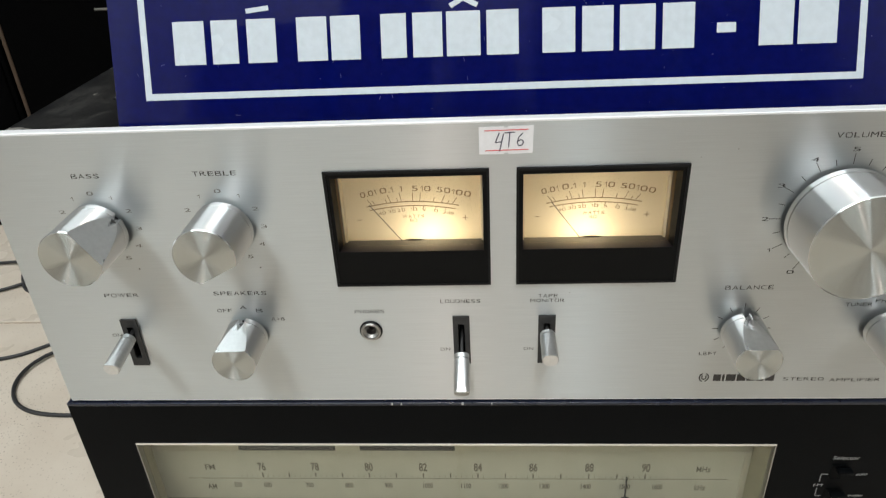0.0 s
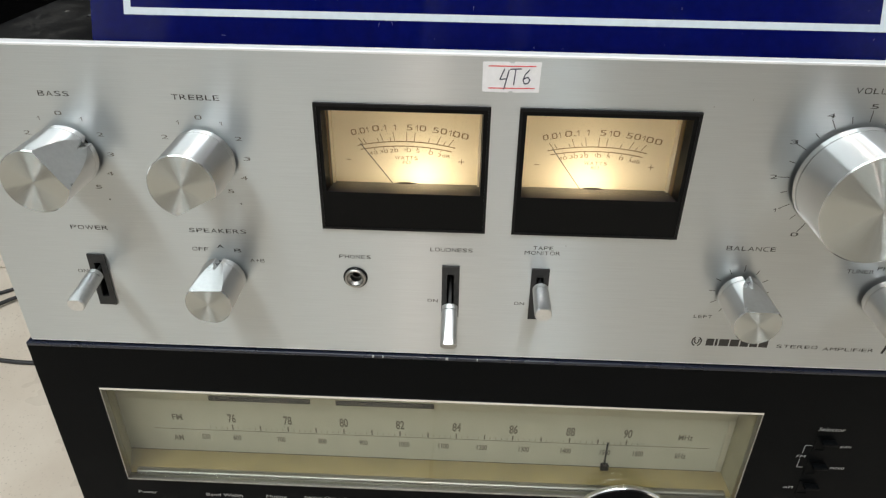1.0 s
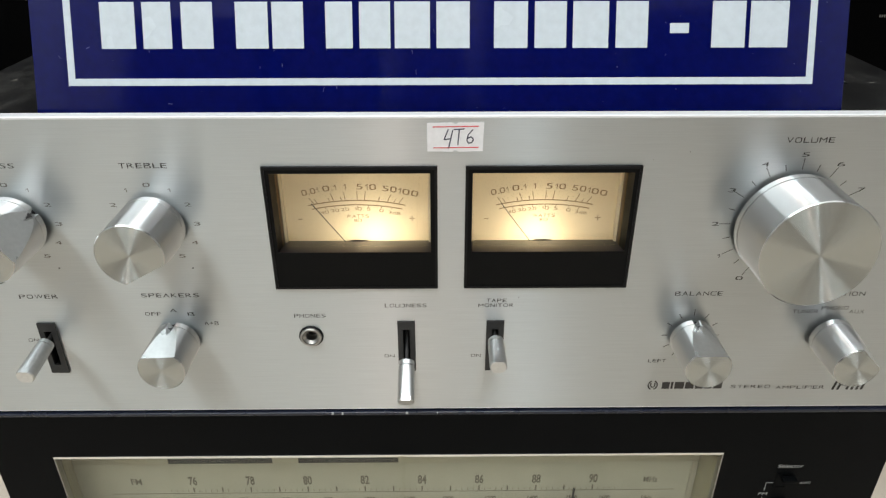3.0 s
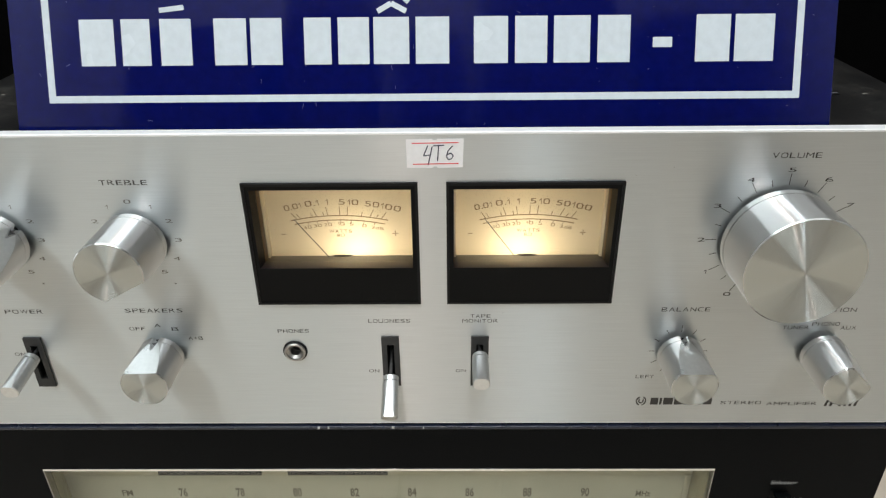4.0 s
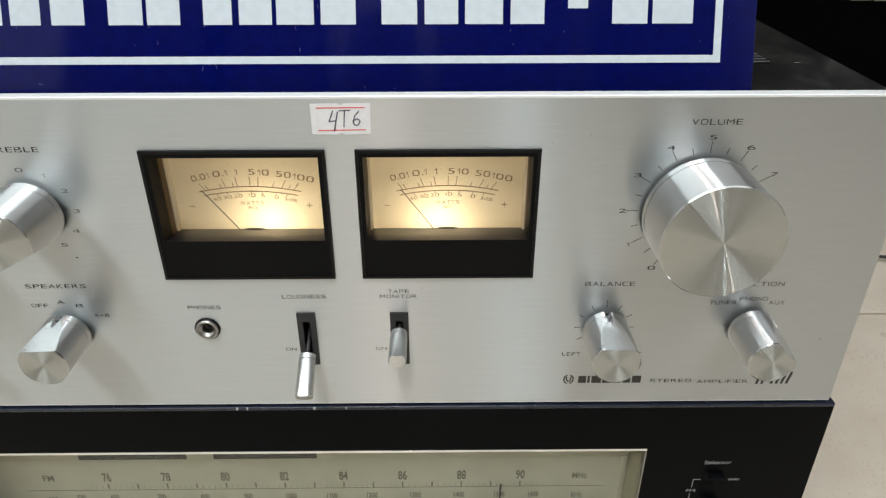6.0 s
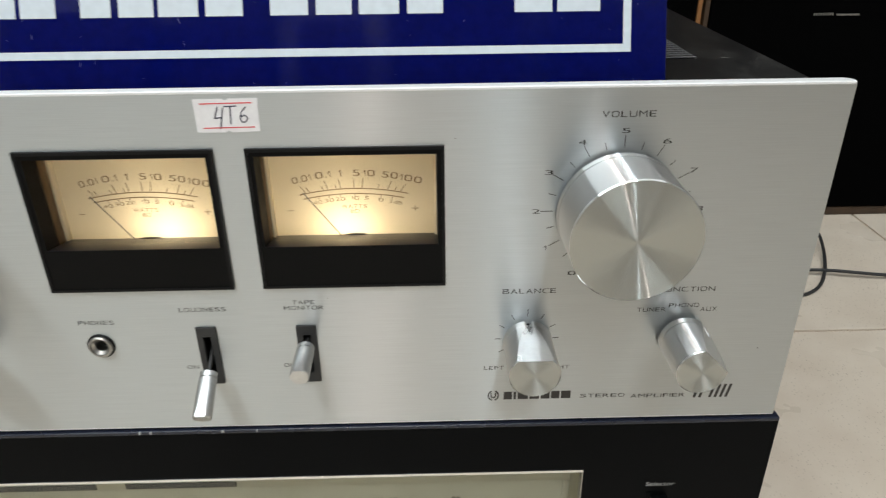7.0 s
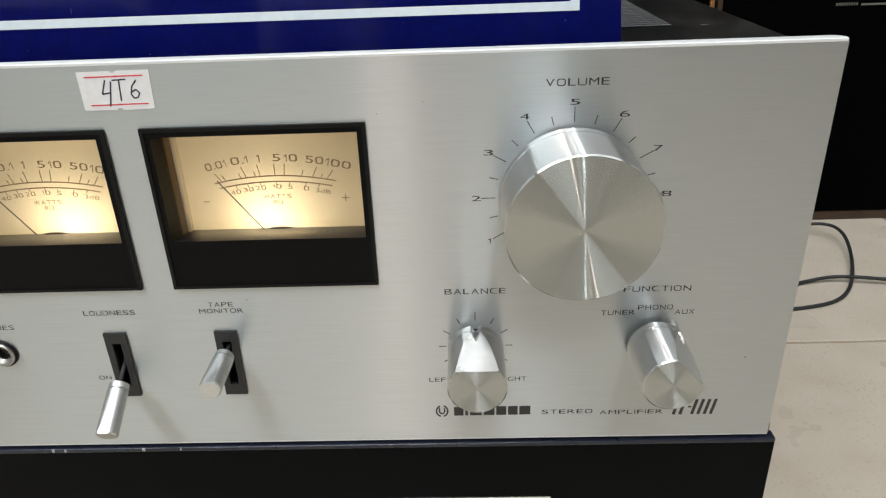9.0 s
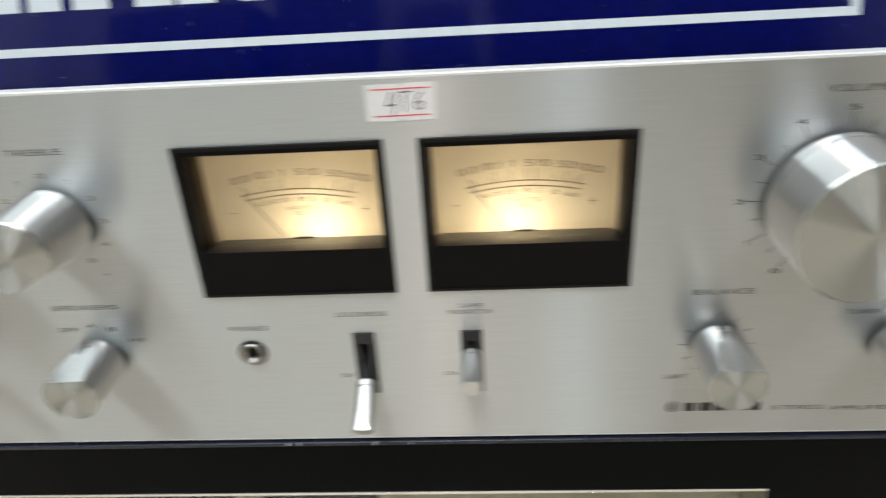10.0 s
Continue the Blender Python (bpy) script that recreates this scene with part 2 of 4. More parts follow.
M_WOOD = wood("walnut_veneer", (0.034, 0.019, 0.010), (0.062, 0.035, 0.018))
M_WOOD2 = wood("orange_wood", (0.24, 0.10, 0.03), (0.32, 0.15, 0.05))
M_RUBBER = simple("black_rubber", (0.018, 0.018, 0.019), 0.55)
# darker metal that stands in for shade inside knob grooves and notches
M_NOTCH = simple("shaded_groove_metal", (0.25, 0.25, 0.25), 0.4, 0.8)
M_DUST = simple("pale_dust", (0.16, 0.17, 0.30), 0.8)
M_CHIP = simple("bare_metal_chip", (0.50, 0.51, 0.53), 0.4, 0.6)


# ---- building ----
def mm(*v):
    return tuple(0.001 * c for c in v)


def mesh_of(name, bm, mat):
    me = bpy.data.meshes.new(name)
    bmesh.ops.recalc_face_normals(bm, faces=bm.faces)
    bm.to_mesh(me)
    bm.free()
    me.materials.append(mat)
    me.set_sharp_from_angle(angle=radians(25))
    return me


def part(name, bm, mat, parent=None, label="", at=(0, 0, 0)):
    ob = new(name, mesh_of(name, bm, mat) if isinstance(bm, bmesh.types.BMesh) else bm)
    ob.location = at
    if parent:
        ob.parent = parent
    return tagged(ob, label)


def thing(name, label, category, group="", kind="", at=(0, 0, 0)):
    ob = new(name)
    ob.location = at
    ob.empty_display_size = 0.02
    return tagged(ob, label, category, group, kind)


def box(x0, x1, y0, y1, z0, z1, bevel=0.0, bm=None, seg=2):
    """A box in millimetres, its edges rounded by bevel."""
    own = bmesh.new()
    vs = [own.verts.new(mm(x, y, z)) for x in (x0, x1) for y in (y0, y1) for z in (z0, z1)]
    for f in ((0, 1, 3, 2), (4, 6, 7, 5), (0, 4, 5, 1), (2, 3, 7, 6), (0, 2, 6, 4), (1, 5, 7, 3)):
        own.faces.new([vs[i] for i in f])
    bmesh.ops.recalc_face_normals(own, faces=own.faces)
    if bevel:
        bmesh.ops.bevel(own, geom=own.edges[:], offset=bevel * 0.001, segments=seg, affect="EDGES", profile=0.5)
    if bm is None:
        return own
    me = bpy.data.meshes.new("tmp")
    own.to_mesh(me)
    own.free()
    bm.from_mesh(me)
    bpy.data.meshes.remove(me)
    return bm


def lathe(profile, n=72, close=True):
    """Turns (radius, y) pairs in millimetres round the y axis; the first ring and the last are capped."""
    bm = bmesh.new()
    rings = []
    for r, y in profile:
        rings.append([bm.verts.new(mm(r * math.sin(2 * math.pi * k / n), y, r * math.cos(2 * math.pi * k / n))) for k in range(n)])
    for a, b in zip(rings, rings[1:]):
        for k in range(n):
            f = bm.faces.new((a[k], a[(k + 1) % n], b[(k + 1) % n], b[k]))
            f.smooth = True
    if close:
        bm.faces.new(rings[0])
        bm.faces.new(rings[-1])
    return bm


def plate_with_holes(x0, x1, z0, z1, y0, y1, holes, cuts_x=(), cuts_z=()):
    """A plate of thickness y0..y1 with rectangular holes (x0, x1, z0, z1), all in millimetres."""
    xs = sorted({x0, x1, *cuts_x, *(h[i] for h in holes for i in (0, 1))})
    zs = sorted({z0, z1, *cuts_z, *(h[i] for h in holes for i in (2, 3))})
    bm = bmesh.new()
    keep = {}

    def vert(i, j, y):
        if (i, j, y) not in keep:
            keep[i, j, y] = bm.verts.new(mm(xs[i], y, zs[j]))
        return keep[i, j, y]

    solid = lambda i, j: 0 <= i < len(xs) - 1 and 0 <= j < len(zs) - 1 and not any(
        h[0] < (xs[i] + xs[i + 1]) / 2 < h[1] and h[2] < (zs[j] + zs[j + 1]) / 2 < h[3] for h in holes)
    for i in range(len(xs) - 1):
        for j in range(len(zs) - 1):
            if not solid(i, j):
                continue
            for y in (y0, y1):
                bm.faces.new((vert(i, j, y), vert(i + 1, j, y), vert(i + 1, j + 1, y), vert(i, j + 1, y)))
            for di, dj, a, b in ((-1, 0, (i, j), (i, j + 1)), (1, 0, (i + 1, j), (i + 1, j + 1)), (0, -1, (i, j), (i + 1, j)), (0, 1, (i, j + 1), (i + 1, j + 1))):
                if not solid(i + di, j + dj):
                    bm.faces.new((vert(*a, y0), vert(*b, y0), vert(*b, y1), vert(*a, y1)))
    return bm


def strip(points, width, y, bm=None, thick=0.06):
    """A flat printed line through (x, z) points, in millimetres."""
    bm = bm or bmesh.new()
    for (xa, za), (xb, zb) in zip(points, points[1:]):
        d = Vector((xb - xa, zb - za))
        s = Vector((-d.y, d.x)).normalized() * width / 2
        vs = [bm.verts.new(mm(px, yy, pz)) for yy in (y, y - thick) for px, pz in ((xa + s.x, za + s.y), (xa - s.x, za - s.y), (xb - s.x, zb - s.y), (xb + s.x, zb + s.y))]
        for f in ((4, 5, 6, 7), (0, 1, 5, 4), (1, 2, 6, 5), (2, 3, 7, 6), (3, 0, 4, 7)):
            bm.faces.new([vs[i] for i in f])
    return bm


LETTERS = {}


def outline(text, bold=0.0):
    """The flat letters of text, scaled to a unit box."""
    if (text, bold) not in LETTERS:
        cu = bpy.data.curves.new("letters", "FONT")
        cu.body, cu.resolution_u, cu.offset = text, 3, bold
        ob = bpy.data.objects.new("letters", cu)
        scene.collection.objects.link(ob)
        bpy.context.view_layer.update()
        me = bpy.data.meshes.new_from_object(ob.evaluated_get(bpy.context.evaluated_depsgraph_get()))
        bpy.data.objects.remove(ob)
        bpy.data.curves.remove(cu)
        co = np.array([v.co[:2] for v in me.vertices])
        lo, hi = co.min(0), co.max(0)
        LETTERS[text, bold] = ((co - lo) / (hi - lo), [tuple(p.vertices) for p in me.polygons], (hi - lo)[0] / (hi - lo)[1])
        bpy.data.meshes.remove(me)
    return LETTERS[text, bold]


NARROW = {"1": 0.36, "I": 0.13, ".": 0.26, "M": 1.12, "W": 1.35, "L": 0.86, "T": 0.92, "E": 0.92, "F": 0.88, "+": 0.9, "A": 1.05}
ROUND = set("BCDGOPRU0689")


def square_outline(text):
    """Extended square capitals: each glyph fills a cell of its own, round ones drawn out towards a squared oval."""
    key = (text, "square")
    if key not in LETTERS:
        pts, faces, x = [], [], 0.0
        for ch in text:
            if ch == " ":
                x += 0.6
                continue
            co, fs, _ = outline(ch)
            co = co.copy()
            if ch == "1":
                co = np.array([(0.70, 0), (1, 0), (1, 1), (0.72, 1), (0, 0.70), (0, 0.54), (0.70, 0.82)])
                fs = [tuple(range(7))]
            if ch in ROUND:
                p = co * 2 - 1
                a = np.abs(p)
                long = np.sqrt((a ** 2).sum(1)) / np.maximum(((a ** 5).sum(1)) ** 0.2, 1e-6)
                co = np.clip(p * long[:, None], -1, 1) / 2 + 0.5
            if ch == ".":
                co[:, 1] *= 0.17
            if ch == "+":
                co[:, 1] = 0.15 + 0.7 * co[:, 1]
            w = NARROW.get(ch, 1.0)
            co[:, 0] = x + co[:, 0] * w
            faces += [tuple(len(pts) + i for i in f) for f in fs]
            pts += [tuple(c) for c in co]
            x += w + (0.14 if ch == "." else 0.26)
        co = np.array(pts)
        lo, hi = co[:, 0].min(), co[:, 0].max()
        co[:, 0] = (co[:, 0] - lo) / (hi - lo)
        LETTERS[key] = (co, faces, (hi - lo) * 1.25)
    return LETTERS[key]


def lettering(text, x0, x1, z, h, y, mat, parent, turn=0.0, slant=0.0, name="lettering", bold=0.0, square=False):
    """text printed from x0 to x1 with its middle at height z and h tall, in millimetres, on the plane y, facing -y."""
    co, faces, _ = square_outline(text) if square else outline(text, bold)
    bm = bmesh.new()
    c, s = math.cos(radians(turn)), math.sin(radians(turn))
    vs = []
    for u, v in co:
        px, pz = (u - 0.5) * (x1 - x0) + slant * (v - 0.5) * h, (v - 0.5) * h
        vs.append(bm.verts.new(mm(px * c + pz * s, 0, -px * s + pz * c)))
    for f in faces:
        bm.faces.new([vs[i] for i in f])
    for f in bm.faces:
        f.normal_update()
        if f.normal.y > 0:
            f.normal_flip()
    me = bpy.data.meshes.new(name)
    bm.to_mesh(me)
    bm.free()
    me.materials.append(mat)
    return part(name, me, mat, parent, at=mm((x0 + x1) / 2, y, z))


def mark(text, x, z, h, y, mat, parent, wide=1.35, turn=0.0, name="numeral", bold=0.0, square=False):
    w = square_outline(text)[2] * h * 1.35 if square else outline(text, bold)[2] * h * wide
    return lettering(text, x - w / 2, x + w / 2, z, h, y, mat, parent, turn, name=name, bold=bold, square=square)


# ---- room ----
R = dict(x0=-2600, x1=2600, y0=-2300, y1=1500)
zf, zc = FLOOR_Z * 1000, CEIL_Z * 1000
floor = tagged(part("floor", box(R["x0"], R["x1"], R["y0"], R["y1"], zf - 60, zf - 2), M_GROUT), "beige speckled tile floor with thin brown joints", "floor", kind="structure")
tagged(part("ceiling", box(R["x0"], R["x1"], R["y0"], R["y1"], zc, zc + 80), M_CEIL), "plain white painted ceiling", "ceiling", kind="structure")
for nm, b in (("wall_north", (R["x0"], R["x1"], R["y1"], R["y1"] + 100)), ("wall_south", (R["x0"], R["x1"], R["y0"] - 100, R["y0"])),
              ("wall_west", (R["x0"] - 100, R["x0"], R["y0"], R["y1"])), ("wall_east", (R["x1"], R["x1"] + 100, R["y0"], R["y1"]))):
    tagged(part(nm, box(*b, zf - 60, zc + 80), M_WALL_DIMMED if nm == "wall_south" else M_WALL), "plain light grey painted wall", "wall", kind="structure")


# ---- amplifier ----
PANEL_TOP = 137.8
amp = thing("stereo_amplifier", "silver brushed aluminium stereo amplifier with two lit power meters", "amplifier")
METERS = ((-69.0, -2.5), (8.2, 75.1))
SLOTS = ((-172.2, -164.1), (-20.1, -12.0), (17.8, 25.9))
JACK = (-56.8, 41.0)
holes = [(a + 0.6, b - 0.6, 65.6, 118.2) for a, b in METERS] + [(a + 2.4, b - 2.4, 26.5, 44.6) for a, b in SLOTS] + [(JACK[0] - 2.35, JACK[0] + 2.35, JACK[1] - 2.35, JACK[1] + 2.35)]
part("front_panel", plate_with_holes(-210, 210, 0.6, PANEL_TOP - 0.6, 0, 4.4, holes), M_PANEL, amp, "horizontally brushed aluminium front panel")
plan = ((-210, 0.3), (-209.7, -0.02), (209.7, -0.02), (210, 0.3), (210, 2.0), (209.4, 3.5), (207.6, 4.6), (-207.6, 4.6), (-209.4, 3.5), (-210, 2.0))
edge = bmesh.new()
rows = [[edge.verts.new(mm(x * (1 - 0.0012 * k), y + (0.25 if k > 0.5 and y < 1 else 0.0), z)) for x, y in plan]
        for k, z in ((0, PANEL_TOP - 0.6), (0, PANEL_TOP + 0.15), (1, PANEL_TOP + 0.4))]
edge.faces.new(rows[0])
edge.faces.new(rows[-1])
for lower, upper in zip(rows, rows[1:]):
    for k in range(len(plan)):
        edge.faces.new((lower[k - 1], lower[k], upper[k], upper[k - 1]))
part("top_edge", edge, M_EDGE, amp, "whitened chamfered panel edge with rounded corners")
part("bottom_edge", box(-210, 210, 0.05, 4.4, 0.0, 0.6, 0.2), M_EDGE, amp)
part("chassis", box(-205, 205, 36, 335, 3, 129.6, 1.0), M_COVER, amp, "black steel chassis")
vents = [(x0, x0 + 56, 57 + 4.4 * k, 58.9 + 4.4 * k) for k in range(30) for x0 in (-178, 122)]
top = plate_with_holes(-206.5, 206.5, 4.8, 336, 0, 1.2, vents)
bmesh.ops.rotate(top, verts=top.verts, cent=(0, 0, 0), matrix=Matrix.Rotation(radians(-90), 3, "X"))
for v in top.verts:
    v.co = (v.co.x, abs(v.co.y), 0.1326 + abs(v.co.z))
part("top_cover", top, M_COVER, amp, "dusty black vented steel top cover")
# thin ribs along the slots hold the painted light of the slat edges
rib = mesh_of("vent_rib", box(-28, 28, -0.35, 0.35, 0, 0.5, 0.15, seg=1), M_RIB)
for x0, x1, y0, y1 in vents:
    part("vent_rib", rib, M_RIB, amp, at=mm((x0 + x1) / 2, y1 + 0.45, 133.8))
for s in (-1, 1):
    a, b = sorted((s * 205.3, s * 206.5))
    part("side_cover", box(a, b, 4.8, 336, 3, 132.5), M_COVER, amp, "black steel side cover")
for x in (-170, 170):
    for y in (60, 300):
        foot = lathe([(11, 3), (12, 0.5), (12, -0.4), (10.5, -1.5)], 28)
        bmesh.ops.rotate(foot, verts=foot.verts, cent=(0, 0, 0), matrix=Matrix.Rotation(radians(90), 3, "X"))
        part("foot", foot, M_RUBBER, amp, at=mm(x, y, -0.35))


def facet_cut(bm, r, length, turn, deep=0.70, start=0.20):
    """Cuts a slanting flat into a knob: at the front deep of its radius from the axis, running out near the base."""
    d = Vector((math.sin(radians(turn)), 0, math.cos(radians(turn))))
    front, back = d * r * deep * 0.001 + Vector((0, -length * 0.001, 0)), d * r * 1.01 * 0.001 + Vector((0, -length * start * 0.001, 0))
    n = (front - back).cross(d.cross(Vector((0, 1, 0)))).normalized()
    if n.dot(d) < 0:
        n = -n
    got = bmesh.ops.bisect_plane(bm, geom=bm.verts[:] + bm.edges[:] + bm.faces[:], plane_co=front, plane_no=n, clear_outer=True)
    edges = [e for e in got["geom_cut"] if isinstance(e, bmesh.types.BMEdge)]
    for f in bmesh.ops.contextual_create(bm, geom=edges)["faces"]:
        f.smooth, f.material_index = False, 1


def dent(bm, turn, r):
    """Presses the pointer notch into the rim of a knob: deepest at the panel, running out along the grip."""
    if turn is None:
        return
    for v in bm.verts:
        a = math.degrees(math.atan2(v.co.x, v.co.z)) - turn
        off = abs((a + 180) % 360 - 180) * math.pi / 180 * r
        y = -v.co.y * 1000
        run = max(0.0, min(1.0, (13.0 - y) / 7.0))
        wide = 0.5 + 0.9 * run
        if off < wide and run > 0:
            k = 1 - 0.0022 * run * (1 - (off / wide) ** 2) / max(1e-6, math.hypot(v.co.x, v.co.z))
            v.co.x, v.co.z = v.co.x * k, v.co.z * k


def knob(x, z, r, length, collar, turn, label):
    ob = thing("knob", "", "")
    ob.parent, ob.location = amp, mm(x, 0, z)
    tagged(ob, label)
    ring = lathe([(collar - 0.25, -2.1), (collar, -2.35), (collar, -4.9), (collar - 0.2, -5.1)], 180)
    dent(ring, turn, collar)
    part("collar", ring, M_SIDE, ob)
    # black shaft deepens the contact shade between collar and panel
    part("spindle", lathe([(collar - 2.6, -0.05), (collar - 2.6, -2.15)], 48), M_BLACK, ob, "black shaft, dark as the contact shade behind the knob")
    part("neck", lathe([(collar - 0.75, -5.12), (collar - 0.75, -5.42)], 96), M_NOTCH, ob, "recessed groove, darkened as its shade")
    body = lathe([(r, -5.45)] + [(r, -6.0 - k) for k in range(8)] + [(r, -length + 0.4), (r - 0.4, -length)], 180, close=False)
    dent(body, turn, r)
    rim = [v for v in body.verts if v.co.y < -(length - 0.01) * 0.001]
    back = [v for v in body.verts if v.co.y > -0.0056]
    bmesh.ops.contextual_create(body, geom=rim)
    bmesh.ops.contextual_create(body, geom=back)
    face = lathe([(r - 0.39, -length - 0.02), (r - 0.43, -length - 0.05)], 96)
    if turn is not None:
        facet_cut(body, r, length, turn)
        facet_cut(face, r, length, turn)
        d = (math.sin(radians(turn)), math.cos(radians(turn)))
        groove = strip([(d[0] * (collar - 2.6), d[1] * (collar - 2.6)), (d[0] * (collar - 1.95), d[1] * (collar - 1.95))], 1.0, -2.3, thick=5.0)
        part("pointer_notch", groove, M_NOTCH, ob, "pointer notch strip, darkened as its shade")
    for f in body.faces:
        if f.material_index == 0 and f.smooth and abs(f.calc_center_median().y + (length - 0.2) * 0.001) < 0.00018:
            f.material_index = 2
    grip = part("grip", body, M_SIDE, ob)
    for extra in (M_FACET, M_BEVEL):
        grip.data.materials.append(extra)
    part("face", face, M_FACE, ob, "lathe-turned shiny front face")
    return ob


KNOBS = dict(bass=(-167.2, 95.0), treble=(-113.3, 94.8), speakers=(-113.4, 40.4), volume=(135.9, 93.8), balance=(106.1, 40.3), function=(166.0, 40.3))
knob(*KNOBS["bass"], 12.55, 26.2, 12.65, 57, "silver turned bass knob with a slanting pointer flat")
knob(*KNOBS["treble"], 12.55, 26.2, 12.65, 152, "silver turned treble knob with a slanting pointer flat")
knob(*KNOBS["speakers"], 9.4, 22.8, 9.5, -2, "small silver turned speaker selector knob")
knob(*KNOBS["volume"], 21.75, 26.2, 22.0, None, "large silver turned volume knob")
knob(*KNOBS["balance"], 9.3, 24.0, 9.4, 0, "small silver turned balance knob")
knob(*KNOBS["function"], 9.3, 24.0, 9.4, 46, "small silver turned function selector knob")


def switch(x0, x1, start, end, label):
    """A lever switch: a charcoal escutcheon with a slot, a thin stem and a chromed paddle from start to end, (y, z)."""
    xm = (x0 + x1) / 2
    ob = thing("lever_switch", "", "", at=mm(xm, 0, 35.5))
    ob.parent = amp
    tagged(ob, label)
    plate = plate_with_holes(-3.75, 3.75, -13.0, 13.0, -0.9, 0.1, [(-1.5, 1.5, -8.6, 8.9)])
    part("escutcheon", plate, M_GREY, ob, "charcoal plastic escutcheon")
    part("slot_liner", plate_with_holes(-1.7, 1.7, -9.1, 9.3, 0.2, 9.0, [(-1.45, 1.45, -8.6, 8.9)]), M_BLACK, ob)
    part("slot_back", box(-1.7, 1.7, 9.1, 10.0, -9.1, 9.3), M_BLACK, ob)
    a, b = Vector((0, start[0], start[1] - 35.5)), Vector((0, end[0], end[1] - 35.5))
    d = (b - a).normalized()
    size = (b - a).length
    turn = Vector((0, -1, 0)).rotation_difference(d).to_matrix()
    stem_from = a - d * ((8.0 - a.y) / -d.y)
    stem = lathe([(0.75, 0), (0.75, -(a - stem_from).length - 0.4)], 16)
    for v in stem.verts:
        v.co = turn @ v.co + stem_from * 0.001
    part("stem", stem, M_GREY, ob, "dark steel stem")
    pad = lathe([(2.9, 0), (3.3, -0.3), (3.3, -2.2), (2.75, -2.3), (2.75, -2.6), (3.4, -2.7), (3.55, -size + 0.5), (3.2, -size)], 40)
    for s in (1, -1):
        up = Vector((0, 0, s))
        got = bmesh.ops.bisect_plane(pad, geom=pad.verts[:] + pad.edges[:] + pad.faces[:], plane_co=up * 0.0029 + Vector((0, -size * 0.001, 0)),
                                     plane_no=Vector((0, -0.07, s)).normalized(), clear_outer=True)
        for f in bmesh.ops.contextual_create(pad, geom=[e for e in got["geom_cut"] if isinstance(e, bmesh.types.BMEdge)])["faces"]:
            f.smooth = False
    for v in pad.verts:
        v.co = turn @ v.co + a * 0.001
    part("paddle", pad, M_PADDLE, ob, "chromed flattened lever paddle")


switch(*SLOTS[0], (-4.0, 40.6), (-23.3, 38.0), "silver power lever switch set up")
switch(*SLOTS[1], (-5.2, 31.2), (-20.6, 21.4), "silver loudness lever switch set down")
switch(*SLOTS[2], (-4.6, 41.2), (-21.4, 40.0), "silver tape monitor lever switch set up")

jack = thing("headphone_jack", "", "", at=mm(JACK[0], 0, JACK[1]))
jack.parent = amp
tagged(jack, "round steel headphone socket")
part("socket_ring", lathe([(5.2, 0.0), (5.2, -0.5), (4.9, -0.8), (3.5, -0.8), (3.5, -0.05)], 48, close=False), M_BLACK, jack, "black outer ring")
part("socket_nut", lathe([(4.55, -0.7), (4.55, -1.3), (4.15, -1.7), (3.65, -1.7), (3.45, -1.2), (3.45, -0.82)], 48, close=False), M_NUT, jack, "shiny steel nut")
part("socket_sleeve", lathe([(3.42, -1.25), (2.7, -0.6), (2.3, -0.2), (2.3, 3.0), (2.0, 3.1), (2.0, 7.0)], 40, close=False), M_NUT, jack, "dull steel sleeve inside the socket")
part("socket_hole", lathe([(2.3, 7.1), (2.3, 7.4)], 32), M_BLACK, jack, "dark socket opening")


